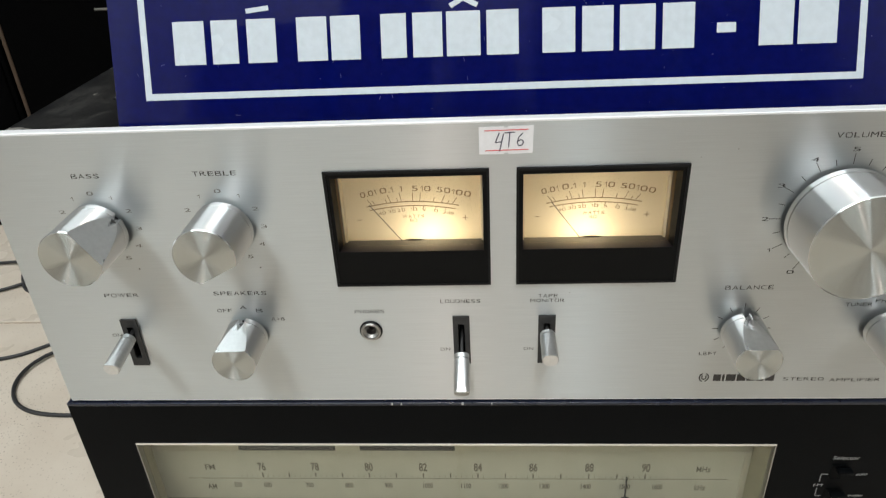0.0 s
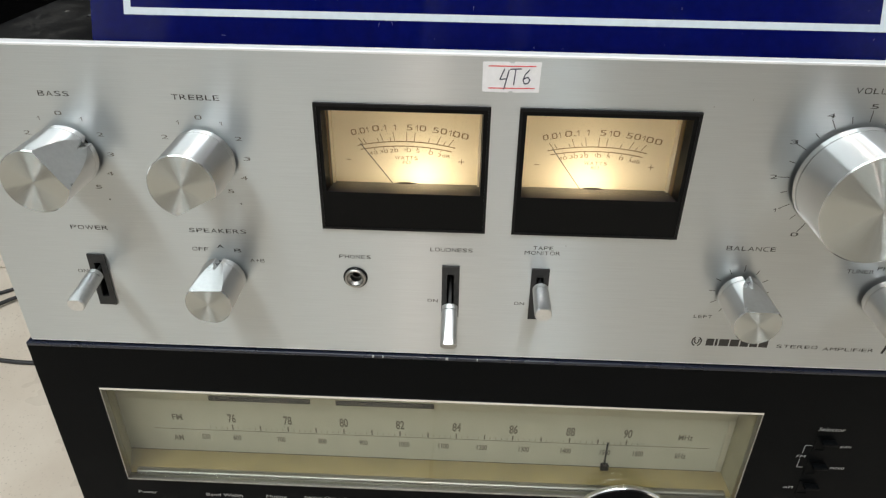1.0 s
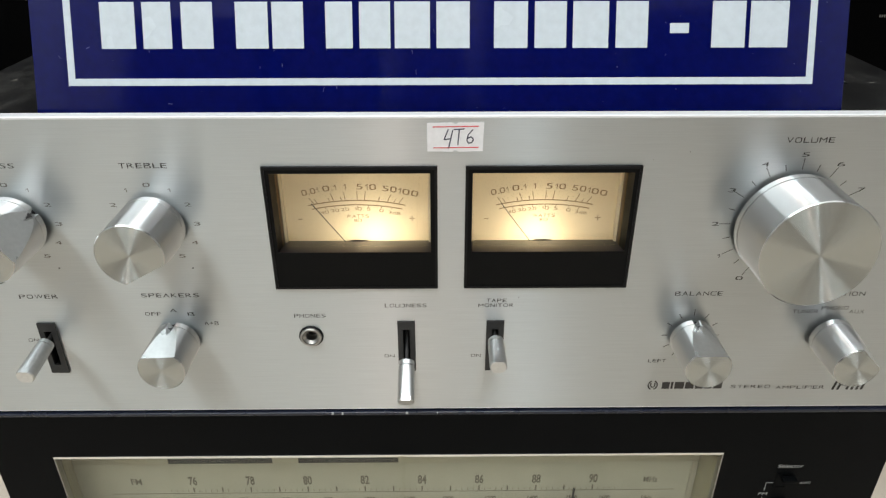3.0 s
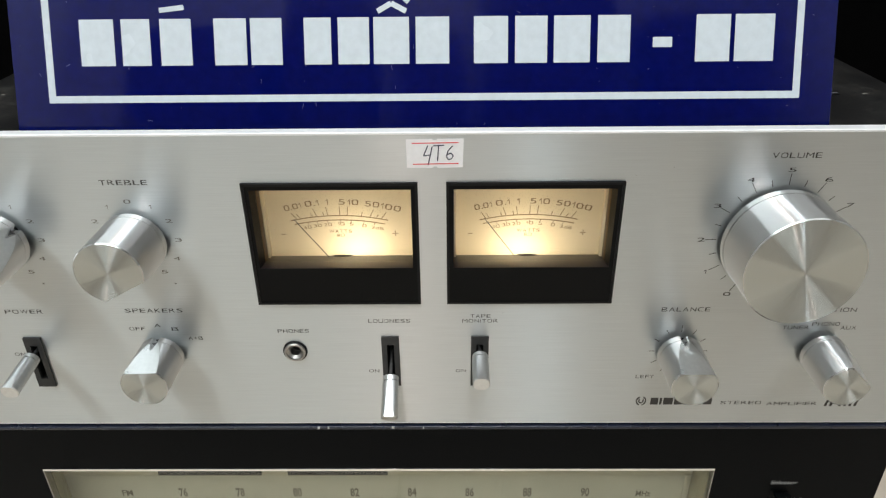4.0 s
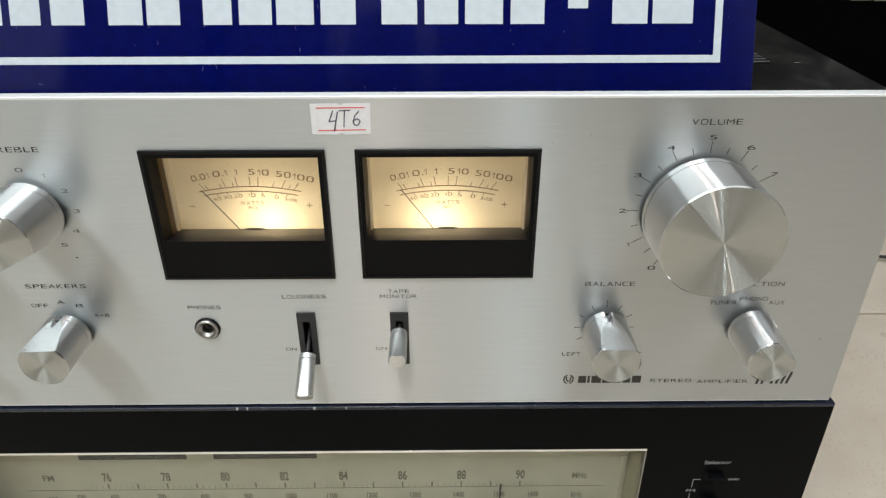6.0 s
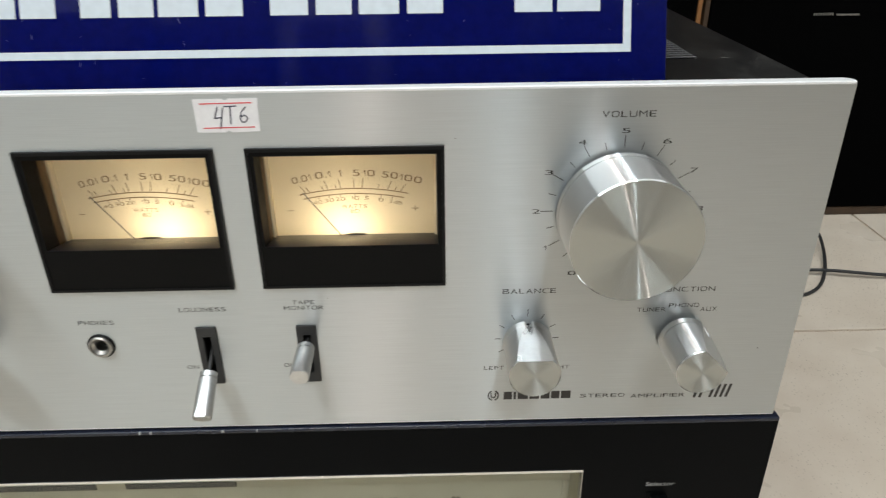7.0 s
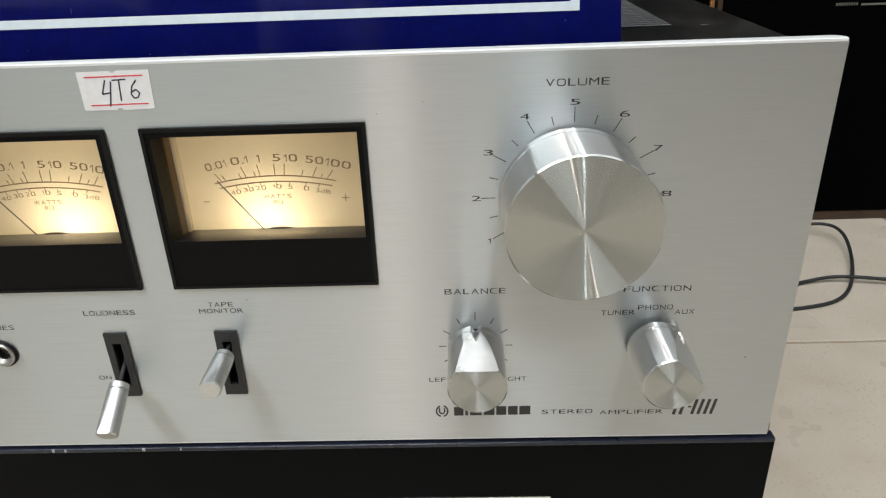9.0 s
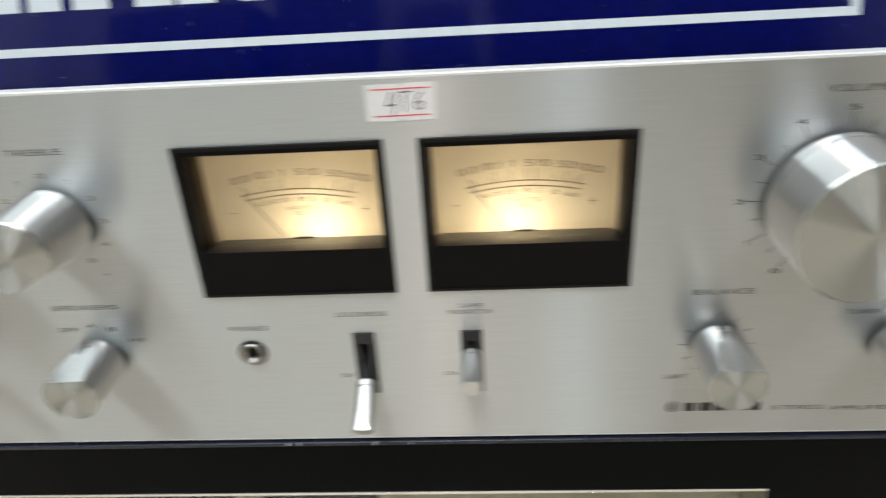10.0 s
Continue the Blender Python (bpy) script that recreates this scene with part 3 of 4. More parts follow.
def meter(x0, x1):
    c = (x0 + x1) / 2
    w = (x1 - x0) / 2
    ob = thing("power_meter", "", "", at=mm(c, 0, 0))
    ob.parent = amp
    tagged(ob, "black-framed power meter with a glowing cream dial")
    win = (-w + 2.7, w - 2.7, 78.6, 115.9)
    part("bezel", plate_with_holes(-w, w, 65.1, 118.7, -0.7, 8.0, [win]), M_BEZEL, ob, "black plastic bezel with a deep lower sill")
    rim = plate_with_holes(-w, w, 65.1, 118.7, -1.1, -0.72, [(-w + 1.1, w - 1.1, 66.0, 117.5)])
    part("bezel_rim", rim, M_BLACK, ob)
    sill = box(-w + 2.75, w - 2.75, -0.55, 15.4, 76.0, 82.0, 0.2)
    for v in sill.verts:
        if v.co.z > 0.079:
            v.co.z -= 0.0031 * (v.co.y + 0.00055) / 0.016
    part("sill", sill, M_LEDGE, ob, "smoky plastic sill")
    part("sill_front", box(-w + 2.7, w - 2.7, -0.7, -0.56, 78.6, 81.9), M_BEZEL, ob)
    part("dial", plate_with_holes(-37, 37, 74.0, 117.5, 16.0, 16.25, []), M_DIAL, ob, "glowing cream meter dial")
    lamp_box = bmesh.new()
    for b in ((-38.5, -37.2, 8.1, 46, 73, 118.5), (37.2, 38.5, 8.1, 46, 73, 118.5), (-37.2, 37.2, 8.1, 46, 117.6, 118.8), (-37.2, 37.2, 16.4, 46, 72.5, 73.8), (-37.2, 37.2, 45, 46, 73.8, 117.6)):
        box(*b, bm=lamp_box)
    part("lamp_box", lamp_box, M_BOX, ob, "white lamp box behind the dial")
    for s in (-1, 1):
        for near, a, b, mat, lab in ((w - 2.9, 8.1, 12.6, M_GUIDE_DARK, "brown inner wall beside the dial"), (w - 3.7, 12.65, 15.9, M_GUIDE, "cream light guide beside the dial")):
            xa, xb = sorted((s * near, s * (w - 1.6)))
            part("light_guide", box(xa, xb, a, b, 78.8, 117.0, 0.15), mat, ob, lab)
    pane = part("window", box(win[0] + 0.02, win[1] - 0.02, 6.6, 7.4, win[2] + 2.2, win[3] - 0.02), M_PANE, ob, "clear acrylic window")
    pane.visible_shadow = False
    cap = lathe([(6.2, 15.3), (6.2, 14.2), (5.6, 13.9)], 48)
    for v in cap.verts:
        v.co.z = v.co.z * 0.26 + 0.0778
    part("pivot_cover", cap, M_BLACK, ob, "dark rounded pivot cover")
    y = 15.9
    pivot = 72.0
    arcs = bmesh.new()
    for zm, half, wid in ((97.3, 20.0, 0.42), (95.3, 18.6, 0.42)):
        pts = [(half * (k / 12 - 1), zm - 2.15 * (k / 12 - 1) ** 2 * (half / 19.4) ** 2) for k in range(25)]
        strip(pts, wid, y, arcs)
    part("scale_arc", arcs, M_DIAL_INK, ob, "brown printed double arc")
    ticks = bmesh.new()
    for xt, l in ((-17.6, 3.2), (-16.2, 2.2), (-11.0, 1.6), (-9.3, 3.6), (-6.2, 1.6), (-4.6, 3.8), (0.3, 3.8), (3.3, 3.8), (9.0, 1.8), (12.6, 3.6), (15.2, 1.6), (17.3, 3.4)):
        za = 97.3 - 2.15 * (xt / 19.4) ** 2 + 0.3
        d = Vector((xt, za - pivot)).normalized()
        strip([(xt, za), (xt + d.x * l, za + d.y * l)], 0.28, y, ticks)
    for xt in (-13.2, -9.3, -5.0, 0.4, 4.8, 10.2, 14.5):
        za = 95.3 - 2.15 * (xt / 19.4) ** 2 - 0.3
        d = Vector((xt, za - pivot)).normalized()
        strip([(xt, za), (xt - d.x, za - d.y)], 0.25, y, ticks)
    part("scale_ticks", ticks, M_DIAL_INK, ob, "fine printed scale ticks")
    for s, xa, xb, zz, tr in (("0.01", -22.3, -15.2, 101.9, -12), ("0.1", -13.6, -8.0, 103.4, -7), ("5", 0.2, 2.8, 104.0, 0), ("10", 3.9, 8.2, 103.8, 2), ("50", 10.8, 16.6, 102.9, 7), ("100", 17.2, 25.4, 101.4, 12)):
        lettering(s, xa, xb, zz - 0.6, 2.45, y, M_DIAL_INK, ob, tr, name="numeral", square=True)
    for s, xa, xb, zz, tr in (("40", -15.2, -11.8, 92.5, -9), ("30", -10.9, -7.5, 93.3, -6), ("20", -6.7, -3.3, 93.8, -3), ("10", -0.9, 1.9, 94.1, 0), ("5", 4.0, 5.6, 93.9, 3), ("0", 9.2, 10.9, 93.2, 6), ("3dB", 13.0, 18.0, 92.1, 9)):
        lettering(s, xa, xb, zz - 0.6, 1.45, y, M_DIAL_INK, ob, tr, name="numeral", square=s != "3dB")
    part("numeral", strip([(-4.9, 103.9), (-4.2, 104.5), (-4.2, 102.1)], 0.34, y), M_DIAL_INK, ob)
    lettering("WATTS", -4.6, 4.8, 90.1, 1.55, y, M_DIAL_INK, ob, square=True)
    lettering("8\u03a9", -1.6, 1.7, 88.2, 1.5, y, M_DIAL_INK, ob)
    part("minus_mark", strip([(-24.8, 88.8), (-22.8, 88.8)], 0.3, y), M_DIAL_INK, ob)
    plus = strip([(21.4, 89.0), (23.9, 89.0)], 0.3, y)
    part("plus_mark", strip([(22.65, 87.7), (22.65, 90.3)], 0.3, y, plus), M_DIAL_INK, ob)
    part("needle", strip([(-18.2, 96.9), (-0.9, 73.2)], 0.28, 13.6, thick=0.25), M_INK, ob, "thin dark needle resting at zero")


for a, b in METERS:
    meter(a, b)

for x, y, a, b in ((-206.0, 17, 6.5, 3.4), (-198.5, 18, 2.0, 1.2), (-192, 66, 1.6, 1.6), (-186, 120, 1.2, 2.0), (188, 58, 2.4, 0.8), (176, 140, 3.0, 1.0), (160, 70, 1.0, 0.8)):
    part("worn_patch", box(x, x + a, y, y + b, 133.77, 133.9, 0.05, seg=1), M_FINE_INK, amp, "pale worn patch")

# printed legends
YI = -0.06
for s, x0, x1, z, h in (("BASS", -172.8, -161.0, 119.3, 2.0), ("TREBLE", -122.0, -104.0, 119.2, 2.0), ("POWER", -175.6, -159.7, 61.5, 1.9), ("SPEAKERS", -125.4, -101.4, 61.8, 1.9),
                        ("OFF", -125.5, -118.8, 52.7, 1.7), ("A+B", -101.5, -95.4, 47.8, 1.7), ("PHONES", -63.2, -49.9, 51.3, 1.8), ("LOUDNESS", -24.8, -7.2, 56.2, 1.8),
                        ("TAPE", 17.8, 26.1, 58.5, 1.7), ("MONITOR", 14.4, 29.2, 56.1, 1.7), ("VOLUME", 127.3, 145.3, 128.4, 2.1), ("BALANCE", 96.3, 116.2, 61.4, 2.0),
                        ("FUNCTION", 154.3, 176.0, 60.9, 2.0), ("TUNER", 147.6, 158.6, 52.2, 1.8), ("PHONO", 159.5, 170.9, 53.9, 1.8), ("AUX", 171.7, 178.0, 52.0, 1.8),
                        ("LEFT", 89.8, 97.6, 26.6, 1.7), ("RIGHT", 114.0, 123.5, 26.4, 1.7), ("STEREO", 129.0, 147.0, 11.8, 1.8), ("AMPLIFIER", 149.6, 171.7, 11.2, 1.8)):
    lettering(s, x0, x1, z, h, YI, M_INK, amp, square=True)
for x in (-177.9, -25.9, 11.7):
    lettering("ON", x, x + 4.4, 39.6 if x < -100 else 30.1, 1.6, YI, M_INK, amp, square=True)
mark("A", -113.4, 54.3, 1.7, YI, M_INK, amp, square=True)
mark("B", -106.3, 52.5, 1.7, YI, M_INK, amp, square=True)
for key in ("bass", "treble"):
    kx, kz = KNOBS[key]
    for s, a in (("2", -60), ("1", -30), ("0", 0), ("1", 30), ("2", 60), ("3", 90), ("4", 120), ("5", 150)):
        mark(s, kx + 16.6 * math.sin(radians(a)), kz + 16.6 * math.cos(radians(a)), 1.6, YI, M_FINE_INK, amp, square=True)
    part("zero_dot", lathe([(0.35, 0.0), (0.3, -0.06)], 12), M_INK, amp, at=mm(kx + 11.6, 0, kz - 20.0))
vx, vz = KNOBS["volume"]
for k in range(-10, 11):
    a = radians(15 * k)
    s, c = math.sin(a), math.cos(a)
    r1 = 27.4 if k % 2 == 0 else 25.6
    part("volume_tick", strip([(vx + 22.9 * s, vz + 22.9 * c), (vx + r1 * s, vz + r1 * c)], 0.25, -0.02), M_INK, amp)
    if k % 2 == 0:
        mark(str(k // 2 + 5), vx + 28.8 * s, vz + 28.9 * c, 1.7, YI, M_INK, amp, square=True)
bx, bz = KNOBS["balance"]
for k in range(-5, 6):
    a = radians(30 * k)
    s, c = math.sin(a), math.cos(a)
    part("balance_tick", strip([(bx + 9.9 * s, bz + 9.9 * c), (bx + (13.2 if k == 0 else 12.4) * s, bz + (13.2 if k == 0 else 12.4) * c)], 0.28, -0.02), M_INK, amp)

# maker's emblem, word and type, as plain shapes
ring = bmesh.new()
for s in (1, -1):
    strip([(93.8 + s * 2.0 * math.sin(radians(a)), 12.9 + 2.4 * math.cos(radians(a))) for a in range(20, 165, 18)], 0.6, -0.02, ring)
strip([(92.9, 14.2), (92.9, 12.4), (93.8, 11.6), (94.7, 12.4), (94.7, 14.2)], 0.55, -0.02, ring)
part("emblem", ring, M_INK, amp, "small round black emblem")
for k, (a, b) in enumerate(((98.0, 101.4), (102.0, 103.0), (103.7, 107.9), (108.5, 112.4), (113.0, 116.6), (117.2, 120.6), (121.2, 125.1))):
    part("maker_bar", strip([(a, 12.7), (b, 12.7)], 3.8, -0.02), M_INK, amp)
for x in (176.0, 178.3, 182.4, 184.6, 186.8, 189.0):
    part("type_bar", strip([(x - 0.4, 9.7), (x + 0.9, 16.2)], 1.1, -0.02), M_INK, amp)
part("type_bar", strip([(180.4, 13.0), (181.6, 13.0)], 0.6, -0.02), M_INK, amp)
part("scuff", strip([(197.0, 33.6), (197.4, 33.5)], 0.4, -0.02), M_INK, amp)
for x, z in ((78.5, 121.0), (92.0, 124.0), (31.0, 60.0)):
    part("scuff", strip([(x, z), (x + 0.3, z - 0.1)], 0.25, -0.02), M_FINE_INK, amp)

# price sticker on the panel
sticker = thing("price_sticker", "white paper price sticker with red rules and handwriting", "sticker", at=mm(4.2, -0.05, 130.1))
paper = bmesh.new()
rim = [(-10.4, -5.6), (-1.0, -5.75), (-0.5, -5.1), (0.5, -5.1), (1.0, -5.75), (10.2, -5.5), (10.5, 5.6), (1.0, 5.55), (0.5, 5.0), (-0.5, 5.0), (-1.0, 5.5), (-10.5, 5.4)]
lo = [paper.verts.new(mm(x, 0, z)) for x, z in rim]
hi = [paper.verts.new(mm(x, -0.12, z)) for x, z in rim]
paper.faces.new(lo)
paper.faces.new(hi)
for k in range(len(rim)):
    paper.faces.new((lo[k - 1], lo[k], hi[k], hi[k - 1]))
part("paper", paper, M_PAPER, sticker)
part("red_rule", strip([(-8.4, 3.9), (8.6, 4.1)], 0.35, -0.13), M_RED, sticker, "thin red printed line")
part("red_rule", strip([(-8.2, -4.2), (8.6, -4.0)], 0.35, -0.13), M_RED, sticker, "thin red printed line")
pen = strip([(-2.6, 3.0), (-4.2, -1.0), (-1.6, -0.6)], 0.42, -0.13)
strip([(-1.0, 2.6), (-2.6, -4.6)], 0.42, -0.13, pen)
part("handwriting", pen, M_PEN, sticker, "handwritten figure four")
pen = strip([(-0.6, 2.9), (3.4, 3.1)], 0.4, -0.13)
part("handwriting", strip([(1.4, 2.9), (0.9, -3.0)], 0.42, -0.13, pen), M_PEN, sticker, "handwritten letter T")
part("handwriting", strip([(6.4, 2.8), (4.8, 1.0), (4.2, -1.2), (4.8, -2.4), (6.0, -2.2), (6.7, -0.9), (5.8, 0.1), (4.4, -0.6)], 0.42, -0.13), M_PEN, sticker, "handwritten figure six")

# ---- sign leaning on the amplifier's top ----
sign = thing("shop_sign", "glossy navy blue sign board with a white border and bold lettering", "sign", at=mm(0, 6.6, 131.8))
sign.rotation_euler = (radians(-20), 0, 0)
part("board", box(-151.6, 149.8, 0, 3.0, 3.4, 190, 0.4), M_SIGN, sign, "glossy navy blue board")
for a in ([(-139.0, 16.6), (137.8, 16.6)], [(-137.7, 17.9), (-137.7, 181)], [(136.5, 17.9), (136.5, 181)], [(-139.0, 182.3), (137.8, 182.3)]):
    part("border_line", strip(a, 2.6, -0.02), M_SIGN_WHITE, sign, "white border line")
WORDS = ((-125.8, -113.2), (-110.4, -99.9), (-96.2, -84.7), (-76.4, -64.5), (-63.0, -51.5), (-43.4, -33.5), (-31.0, -19.6), (-18.0, -5.0), (-2.6, 9.6),
         (18.6, 31.0), (33.6, 45.3), (47.7, 60.9), (63.6, 75.4), (99.1, 111.5), (113.2, 127.4))
for a, b in WORDS:
    part("letter_bar", box(a, b, -0.1, -0.02, 28.6, 45.2), M_SIGN_WHITE, sign)
part("letter_bar", strip([(83.6, 35.6), (90.6, 35.6)], 3.6, -0.02), M_SIGN_WHITE, sign)
part("accent_bar", strip([(-96.0, 48.2), (-87.0, 49.2)], 1.8, -0.02), M_SIGN_WHITE, sign)
accent = strip([(-16.4, 47.2), (-11.4, 50.0)], 1.9, -0.02)
part("accent_bar", strip([(-11.4, 50.0), (-6.0, 47.2)], 1.9, -0.02, accent), M_SIGN_WHITE, sign)
part("accent_bar", strip([(-9.4, 54.4), (-5.0, 50.4)], 2.0, -0.02), M_SIGN_WHITE, sign)

specks = bmesh.new()
rng = random.Random(5)
for k in range(70):
    x, z, a, l = rng.uniform(-149, 147), rng.uniform(6, 60), rng.uniform(0, 3.1), rng.choice((0.2, 0.3, 0.4, 0.6, 1.6))
    strip([(x, z), (x + l * math.cos(a), z + l * math.sin(a))], rng.uniform(0.08, 0.16), -0.015, specks, thick=0.02)
tagged(part("dust_specks", specks, M_DUST, sign, "pale dust and fine scratches"), kind="stuff")

# ---- tuner under the amplifier ----
tuner = thing("radio_tuner", "satin black radio tuner with a long cream dial window", "tuner")
WIN = (-185.0, 133.6, -92.6, -27.5)
part("front_panel", plate_with_holes(-213.0, 213.0, -141.0, -3.2, -0.6, 4.0, [WIN]), M_TUNER, tuner, "satin black painted front panel")
part("panel_lip", box(-213.2, 213.2, -0.9, 4.0, -3.2, -1.2, 0.7, seg=3), M_LIP, tuner, "rounded black panel lip")
part("case", box(-210, 210, 26, 300, -140, -1.9, 0.8), M_COVER, tuner, "black steel case")
for a, b in ((-210, -208.5), (208.5, 210)):
    part("case_side", box(a, b, 4.2, 25.9, -140, -1.9), M_COVER, tuner)
part("case_top", box(-208.4, 208.4, 4.2, 25.9, -3.1, -1.9), M_COVER, tuner)
for s in (-1, 1):
    a, b = sorted((s * 210.4, s * 212.8))
    part("corner_tab", box(a, b, 4.3, 9.0, -6, 1.6, 0.6), M_TUNER, tuner, "small black corner tab")
    a, b = sorted((s * 210.1, s * 214.6))
    knuckle = box(a, b, 8.0, 22.0, -67, -52, 2.0)
    part("side_bracket", knuckle, M_RUBBER, tuner, "black side bracket")
part("dial_plate", box(-206, 150, 21.2, 22.4, -92.75, -33), M_PLATE, tuner, "aged cream dial plate")
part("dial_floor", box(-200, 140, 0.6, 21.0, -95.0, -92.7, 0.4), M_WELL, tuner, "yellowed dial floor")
part("dial_ceiling", box(-200, 140, 4.1, 21.0, -33.0, -31.8), M_PLATE, tuner)
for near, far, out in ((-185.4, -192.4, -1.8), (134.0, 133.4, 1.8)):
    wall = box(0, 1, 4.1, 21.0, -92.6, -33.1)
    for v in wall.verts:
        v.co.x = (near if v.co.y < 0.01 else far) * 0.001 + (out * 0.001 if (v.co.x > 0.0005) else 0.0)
    part("dial_wall", wall, M_DIALWALL, tuner, "olive-grey translucent end wall, toned down as if shaded")
part("dial_header", box(-192, 133, 20.3, 21.1, -54.6, -33.2, 0.3), M_HEADER, tuner, "tan strip above the dial")
part("dial_side_strip", box(130.0, 133.2, 20.3, 21.1, -92.4, -54.7, 0.3), M_HEADER, tuner, "tan strip beside the dial")
pane = part("dial_window", box(WIN[0] + 0.1, WIN[1] - 0.1, 0.6, 2.4, WIN[2] + 1.6, WIN[3] - 1.6), M_TUNER_PANE, tuner, "clear acrylic dial window")
pane.visible_shadow = False
part("window_trim", box(WIN[0] + 0.1, WIN[1] - 0.1, -1.0, 3.6, WIN[3] - 1.5, WIN[3] - 0.1, 0.3), M_CHROME, tuner, "bright chromed top trim")
part("window_trim", box(WIN[0] + 0.1, WIN[1] - 0.1, -0.9, 3.0, WIN[2] + 0.1, WIN[2] + 1.1, 0.3), M_NUT, tuner, "bright chromed bottom trim")
part("dial_rail", box(WIN[0] + 3.0, WIN[1] - 3.0, 3.2, 6.8, WIN[2] + 0.0, WIN[2] + 2.2, 1.0, seg=4), M_NUT, tuner, "rounded dull steel dial rail")
for x in (WIN[0] + 0.1, WIN[1] - 0.6):
    part("window_trim", box(x, x + 0.5, -0.8, 3.0, WIN[2] + 1.35, WIN[3] - 1.55), M_NUT, tuner)
YD = 21.1
for x0, x1 in ((-142.2, -88.5), (-75.0, -23.4)):
    part("lamp_strip", box(x0, x1, 19.9, 20.25, -53.6, -50.4), M_GREY, tuner, "dark indicator strip")
part("dial_line", strip([(-176.0, -76.4), (123.6, -75.6)], 0.35, YD), M_TUNER_INK, tuner)
for k in range(15):
    x = -132.6 + 15.15 * k
    part("dial_tick", strip([(x, -75.4), (x, -71.9)], 0.75, YD), M_TUNER_INK, tuner)
small = bmesh.new()
for k in range(-5, 75):
    if k % 5:
        x = -132.6 + 3.03 * k
        strip([(x, -75.2), (x, -73.6)], 0.35, YD, small)
part("dial_fine_ticks", small, M_PALE_INK, tuner)
for k in range(8):
    mark(str(76 + 2 * k), -132.3 + 30.25 * k, -67.2, 6.4, YD, M_TUNER_INK, tuner, wide=0.55, bold=0.03)
for s, x in (("530", -148.4), ("600", -131.2), ("700", -106.9), ("800", -84.3), ("900", -61.8), ("1000", -39.5), ("1100", -18.1), ("1200", 2.7), ("1300", 25.4), ("1400", 48.0), ("1500", 69.2), ("1600", 86.9)):
    mark(s, x, -81.6, 3.9, YD, M_TUNER_INK, tuner, wide=0.60, bold=0.03)
for s, x, z, w in (("FM", -162.0, -67.6, 5.6), ("AM", -163.8, -83.0, 5.4), ("MHz", 110.0, -68.2, 7.6), ("kHz", 109.7, -82.0, 5.8)):
    lettering(s, x - w / 2, x + w / 2, z, 4.2, YD, M_TUNER_INK, tuner, bold=0.02)
part("dial_pointer", box(69.0, 69.8, 19.2, 20.2, -89.5, -73.0), M_GREY, tuner, "dark dial pointer")
part("pointer_carriage", box(67.4, 71.8, 17.8, 20.4, -92.4, -88.6, 0.4), M_BLACK, tuner, "dark pointer carriage")
tk = thing("tuning_knob", "", "", at=mm(77.2, -1.0, -107.6))
tk.parent = tuner
tagged(tk, "large round tuning knob with a silver rim")
part("rim", lathe([(26.6, 0.2), (26.6, -1.6), (26.1, -2.2), (25.0, -2.2), (24.7, -1.2), (24.6, 0.1)], 96, close=False), M_CHROME, tk, "silver ring")
part("dish", lathe([(24.6, -0.2), (24.4, -0.9)], 96), M_BLACK, tk, "black dished centre")
part("grip", lathe([(18.0, -1.0), (18.0, -14.0), (17.0, -15.0)], 96), M_BLACK, tk, "black knob grip")
YT = -0.66
for s, x0, x1, z, h in (("Selector", 161.6, 174.1, -36.9, 2.3), ("auto", 174.8, 180.1, -48.0, 1.5), ("mono", 174.4, 181.2, -63.0, 1.4), ("FM", 156.0, 160.2, -55.5, 1.8), ("AM", 155.3, 160.0, -77.8, 1.8),
                        ("Power", -181.2, -171.2, -102.0, 2.2), ("Band Width", -144.4, -124.8, -102.0, 2.2), ("Muting", -112.0, -101.0, -101.8, 2.4), ("Noise Canceller", -91.2, -65.2, -101.0, 2.0)):
    lettering(s, x0, x1, z, h, YT, M_WHITE_INK, tuner, slant=0.15)
part("legend_bar", strip([(-61.0, -101.0), (-46.0, -101.0)], 1.3, YT), M_WHITE_INK, tuner)
br = strip([(161.5, -48.0), (158.2, -48.0), (158.2, -53.2)], 0.3, YT + 0.04)
part("bracket_line", br, M_WHITE_INK, tuner)
part("bracket_line", strip([(158.0, -57.6), (158.0, -63.0), (160.9, -63.0)], 0.3, YT + 0.04), M_WHITE_INK, tuner)
for z, x0 in ((-44.2, 165.9), (-60.6, 167.7), (-75.2, 166.8)):
    key = thing("selector_key", "", "", at=mm(166.8, 0, z))
    key.parent = tuner
    tagged(key, "small black selector key")
    part("socket", plate_with_holes(-4.6, 1.6, -7.4, 2.6, -0.9, -0.62, [(-3.6, 0.8, -6.4, 1.8)]), M_TUNER, key)
    part("tab", box(-2.6, 4.6, -4.2, -0.7, -0.8, 0.9, 0.4), M_TUNER, key)
    part("setting_line", strip([(x0, z - 2.6), (x0 + 5.5, z - 2.5)], 0.3, YT + 0.04), M_WHITE_INK, tuner)
for x, w in ((-50.8, 0.9), (-46.3, 0.7), (-16.9, 1.2), (-3.0, 0.5)):
    part("paint_chip", box(x - w / 2, x + w / 2, -0.98, -0.5, -2.6, -1.5 + 0.2 * w, 0.1), M_CHIP, tuner, "small bare metal paint chip")
for x in (-170, 170):
    for y in (50, 260):
        foot = lathe([(14, 6), (15, 2), (15, -2), (13, -7.4)], 28)
        bmesh.ops.rotate(foot, verts=foot.verts, cent=(0, 0, 0), matrix=Matrix.Rotation(radians(90), 3, "X"))
        part("foot", foot, M_RUBBER, tuner, at=mm(x, y, -147.4))


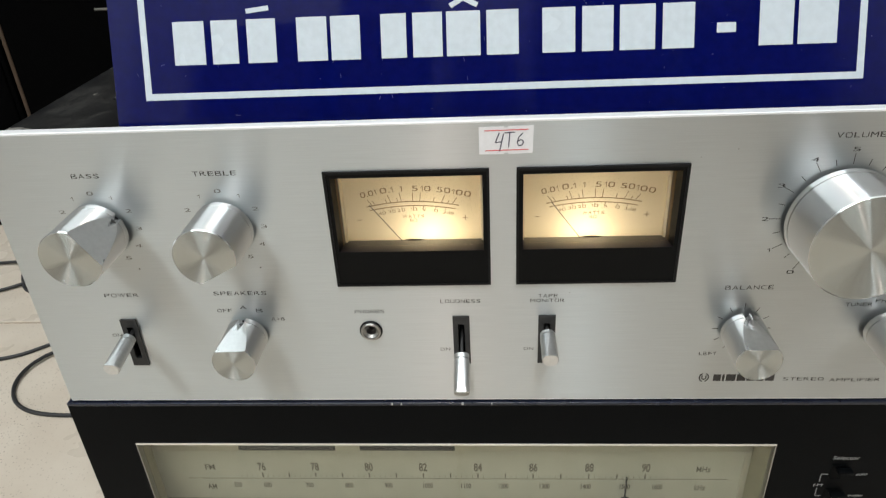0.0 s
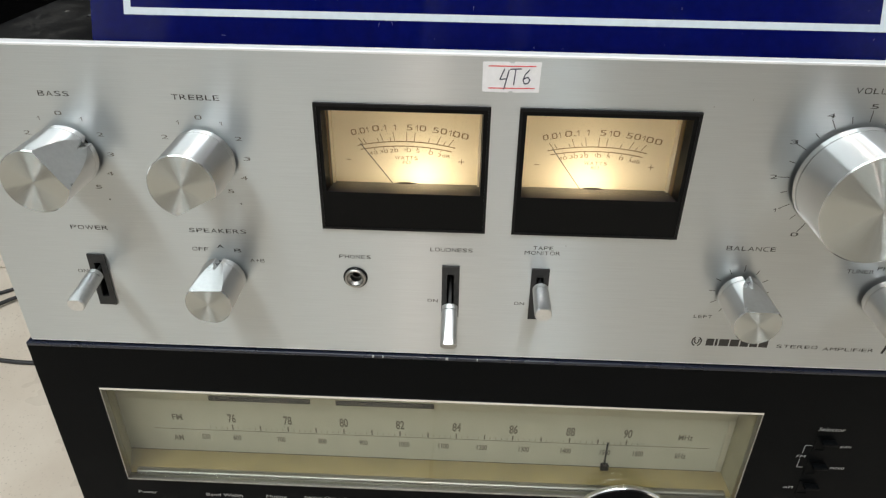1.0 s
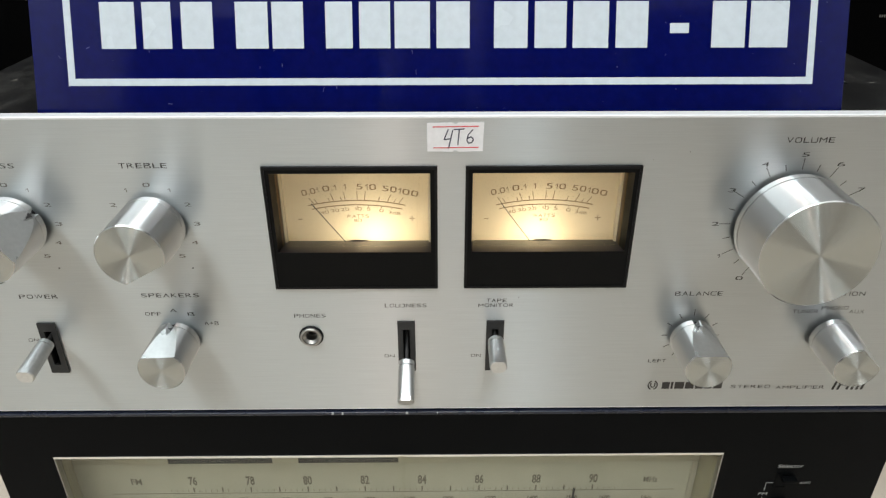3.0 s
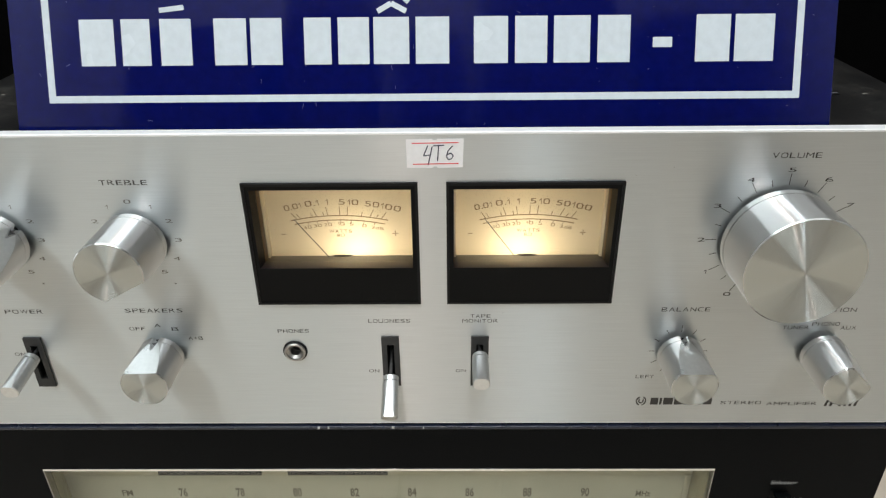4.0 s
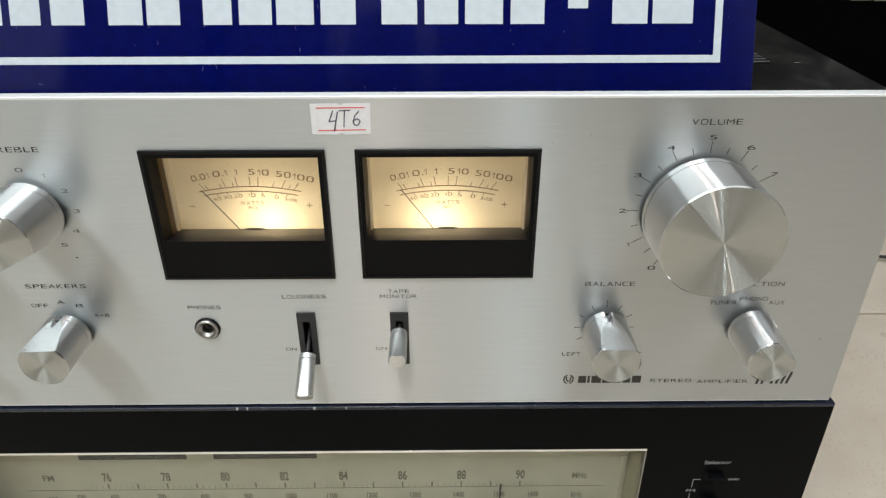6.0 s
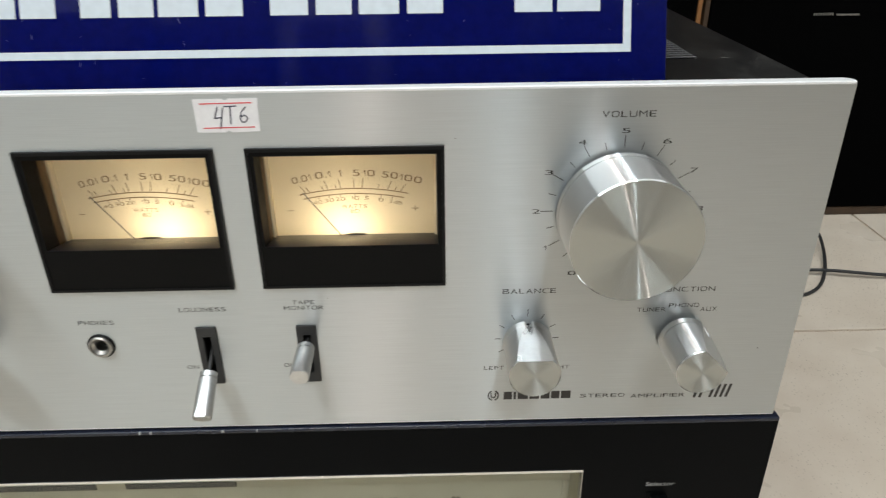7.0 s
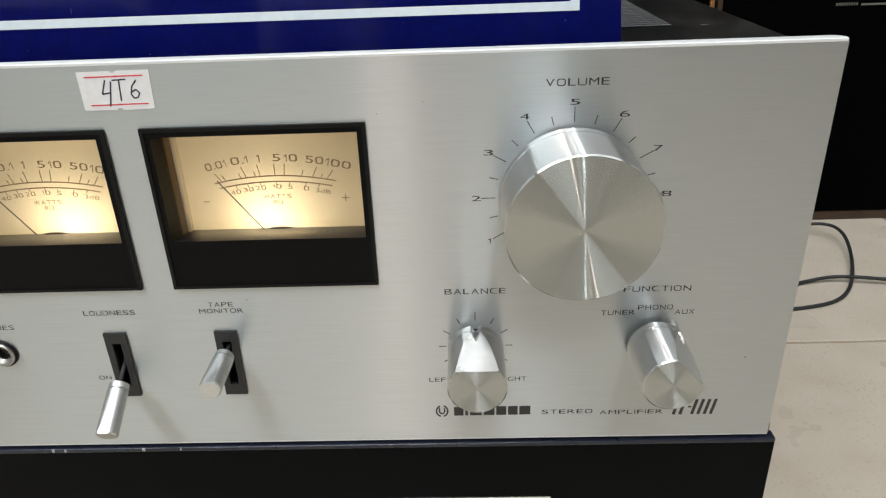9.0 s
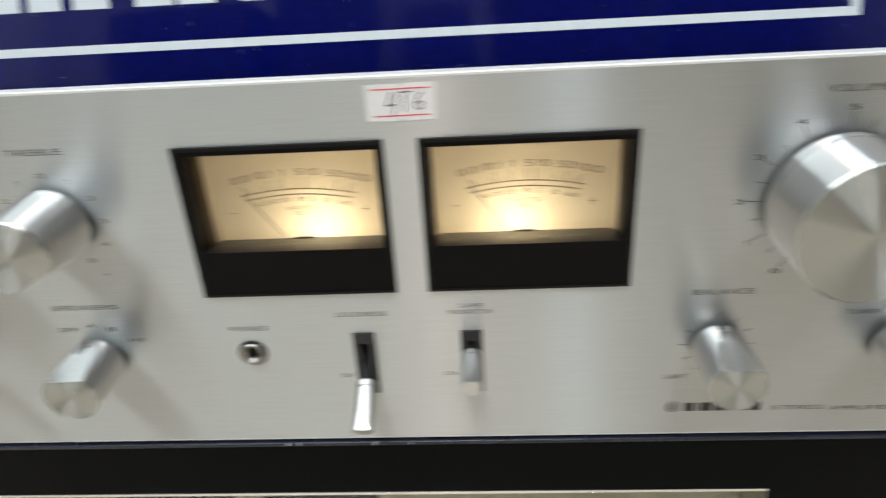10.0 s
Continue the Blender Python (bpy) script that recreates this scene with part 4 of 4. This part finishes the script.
# ---- loudspeakers behind ----
def speaker(x0, x1, y0, z1, frame_mat, label, base=True):
    ob = thing("loudspeaker", label, "loudspeaker", "loudspeakers behind the stack")
    part("cabinet", box(x0, x1, y0 + 12, y0 + 330, zf, z1, 3), frame_mat, ob, "wooden cabinet")
    part("grille", box(x0 + 5.5, x1 - 5.5, y0, y0 + 11.5, zf + 11, z1 - 12, 3), M_CLOTH, ob, "black cloth grille")
    for a in ((x0, x0 + 5, zf, z1), (x1 - 5, x1, zf, z1), (x0 + 5.1, x1 - 5.1, zf, zf + 10.5), (x0 + 5.1, x1 - 5.1, z1 - 11, z1)):
        part("frame_strip", box(a[0], a[1], y0 + 2, y0 + 11.8, a[2], a[3], 1), frame_mat, ob, "wooden frame strip")
    return ob


right = speaker(358, 900, 530, 560, M_WOOD, "tall black-grilled loudspeaker with a brown wooden frame")
for k in range(9):
    part("badge_line", box(472 + 2.4 * k, 473.2 + 2.4 * k, 529.3, 529.95, 75, 77.6), M_FINE_INK, right, "fine pale badge line")
part("badge", box(496, 520, 529.2, 529.95, 74.6, 76.4, 0.2), M_FINE_INK, right, "small pale badge")
speaker(-900, -537, 500, 560, M_CLOTH, "tall all-black loudspeaker with a cloth grille")
mid = speaker(-533, -60, 500, 560, M_WOOD, "tall black-grilled loudspeaker beside another loudspeaker")
part("badge", box(-417, -393, 499.2, 499.95, 99.0, 101.2, 0.2), M_FINE_INK, mid, "small pale badge")
speaker(-40, 355, 530, 560, M_WOOD2, "loudspeaker with an orange wooden frame and black grille")


# ---- unseen dark cabinets, added behind the viewer for the glossy sign to mirror ----
def cabinet(x0, x1, z1):
    ob = thing("reflection_cabinet", "plain dark brown cabinet, added unseen for the sign to mirror", "cabinet", "dark cabinets along the wall")
    part("body", box(x0, x1, -2290, -1900, zf + 60, z1, 4), M_WOOD, ob)
    part("plinth", box(x0 + 15, x1 - 15, -2285, -1920, zf, zf + 59), M_WOOD, ob)
    m = (x0 + x1) / 2
    for a, b in ((x0 + 4, m - 2), (m + 2, x1 - 4)):
        part("door", box(a, b, -1899, -1882, zf + 66, z1 - 30, 2), M_WOOD, ob)


for a, b, h in ((-1700, -900, 760), (-760, -330, 980), (-180, 120, 700), (260, 900, 1080), (1150, 1900, 820)):
    cabinet(a, b, h)


# ---- cables on the floor ----
def cable(points, label, r=1.7):
    cu = bpy.data.curves.new("power_cable", "CURVE")
    cu.dimensions, cu.bevel_depth, cu.bevel_resolution, cu.resolution_u = "3D", r * 0.001, 3, 10
    sp = cu.splines.new("NURBS")
    sp.points.add(len(points) - 1)
    for p, (x, y, h) in zip(sp.points, points):
        p.co = (*mm(x, y, zf + r + h), 1)
    sp.use_endpoint_u, sp.order_u = True, 4
    ob = bpy.data.objects.new("tmp", cu)
    scene.collection.objects.link(ob)
    bpy.context.view_layer.update()
    me = bpy.data.meshes.new_from_object(ob.evaluated_get(bpy.context.evaluated_depsgraph_get()))
    bpy.data.objects.remove(ob)
    for p in me.polygons:
        p.use_smooth = True
    me.materials.clear()
    me.materials.append(M_RUBBER)
    tagged(part("power_cable", me, M_RUBBER), label, "cable", "cables on the floor")


cable([(330, 420, 0), (400, 480, 2), (474, 502, 12), (498, 480, 14), (486, 434, 8), (468, 391, 3), (448, 360, 0), (425, 345, 0), (390, 338, 0), (330, 330, 0), (250, 330, 0)], "thin black cable lying in a loop on the tiles")
cable([(250, 360, 0), (360, 372, 0), (414, 382, 0), (446, 393, 4), (490, 380, 5), (560, 372, 0), (700, 400, 0), (900, 380, 0)], "thin black cable stretched across the tiles")
cable([(-800, 380, 0), (-650, 396, 0), (-554, 402, 0), (-527, 404, 3), (-516, 388, 4), (-500, 350, 0), (-470, 330, 0), (-380, 330, 0), (-260, 320, 0)], "black cable bending on the tiles beside the stack")
cable([(-800, 300, 0), (-600, 318, 0), (-515, 339, 0), (-496, 364, 3), (-440, 390, 0), (-300, 380, 0)], "black cable crossing another on the tiles")
cable([(-800, 190, 0), (-560, 208, 0), (-446, 226, 0), (-424, 239, 0), (-400, 262, 0), (-330, 300, 0), (-240, 310, 0)], "black cable running behind the stack")
cable([(-230, 290, 0), (-330, 275, 0), (-398, 246, 2), (-415, 215, 2), (-412, 186, 0), (-388, 160, 0), (-345, 153, 0), (-250, 160, 0), (-225, 170, 0)], "black cable curled in a loop beside the stack")

# ---- floor tiles ----
TILE = 600.0
tile_mesh = mesh_of("tile", box(-TILE / 2 + 1.4, TILE / 2 - 1.4, -TILE / 2 + 1.4, TILE / 2 - 1.4, -8, 0, 0.5, seg=1), M_TILE)
for i in range(-6, 5):
    for j in range(-5, 3):
        x, y = 573 + TILE * (i + 0.5), 289 + TILE * (j + 0.5)
        if R["x0"] - 280 < x < R["x1"] + 280 and R["y0"] - 280 < y < R["y1"] + 280:
            part("tile", tile_mesh, M_TILE, floor, at=mm(x, y, zf))
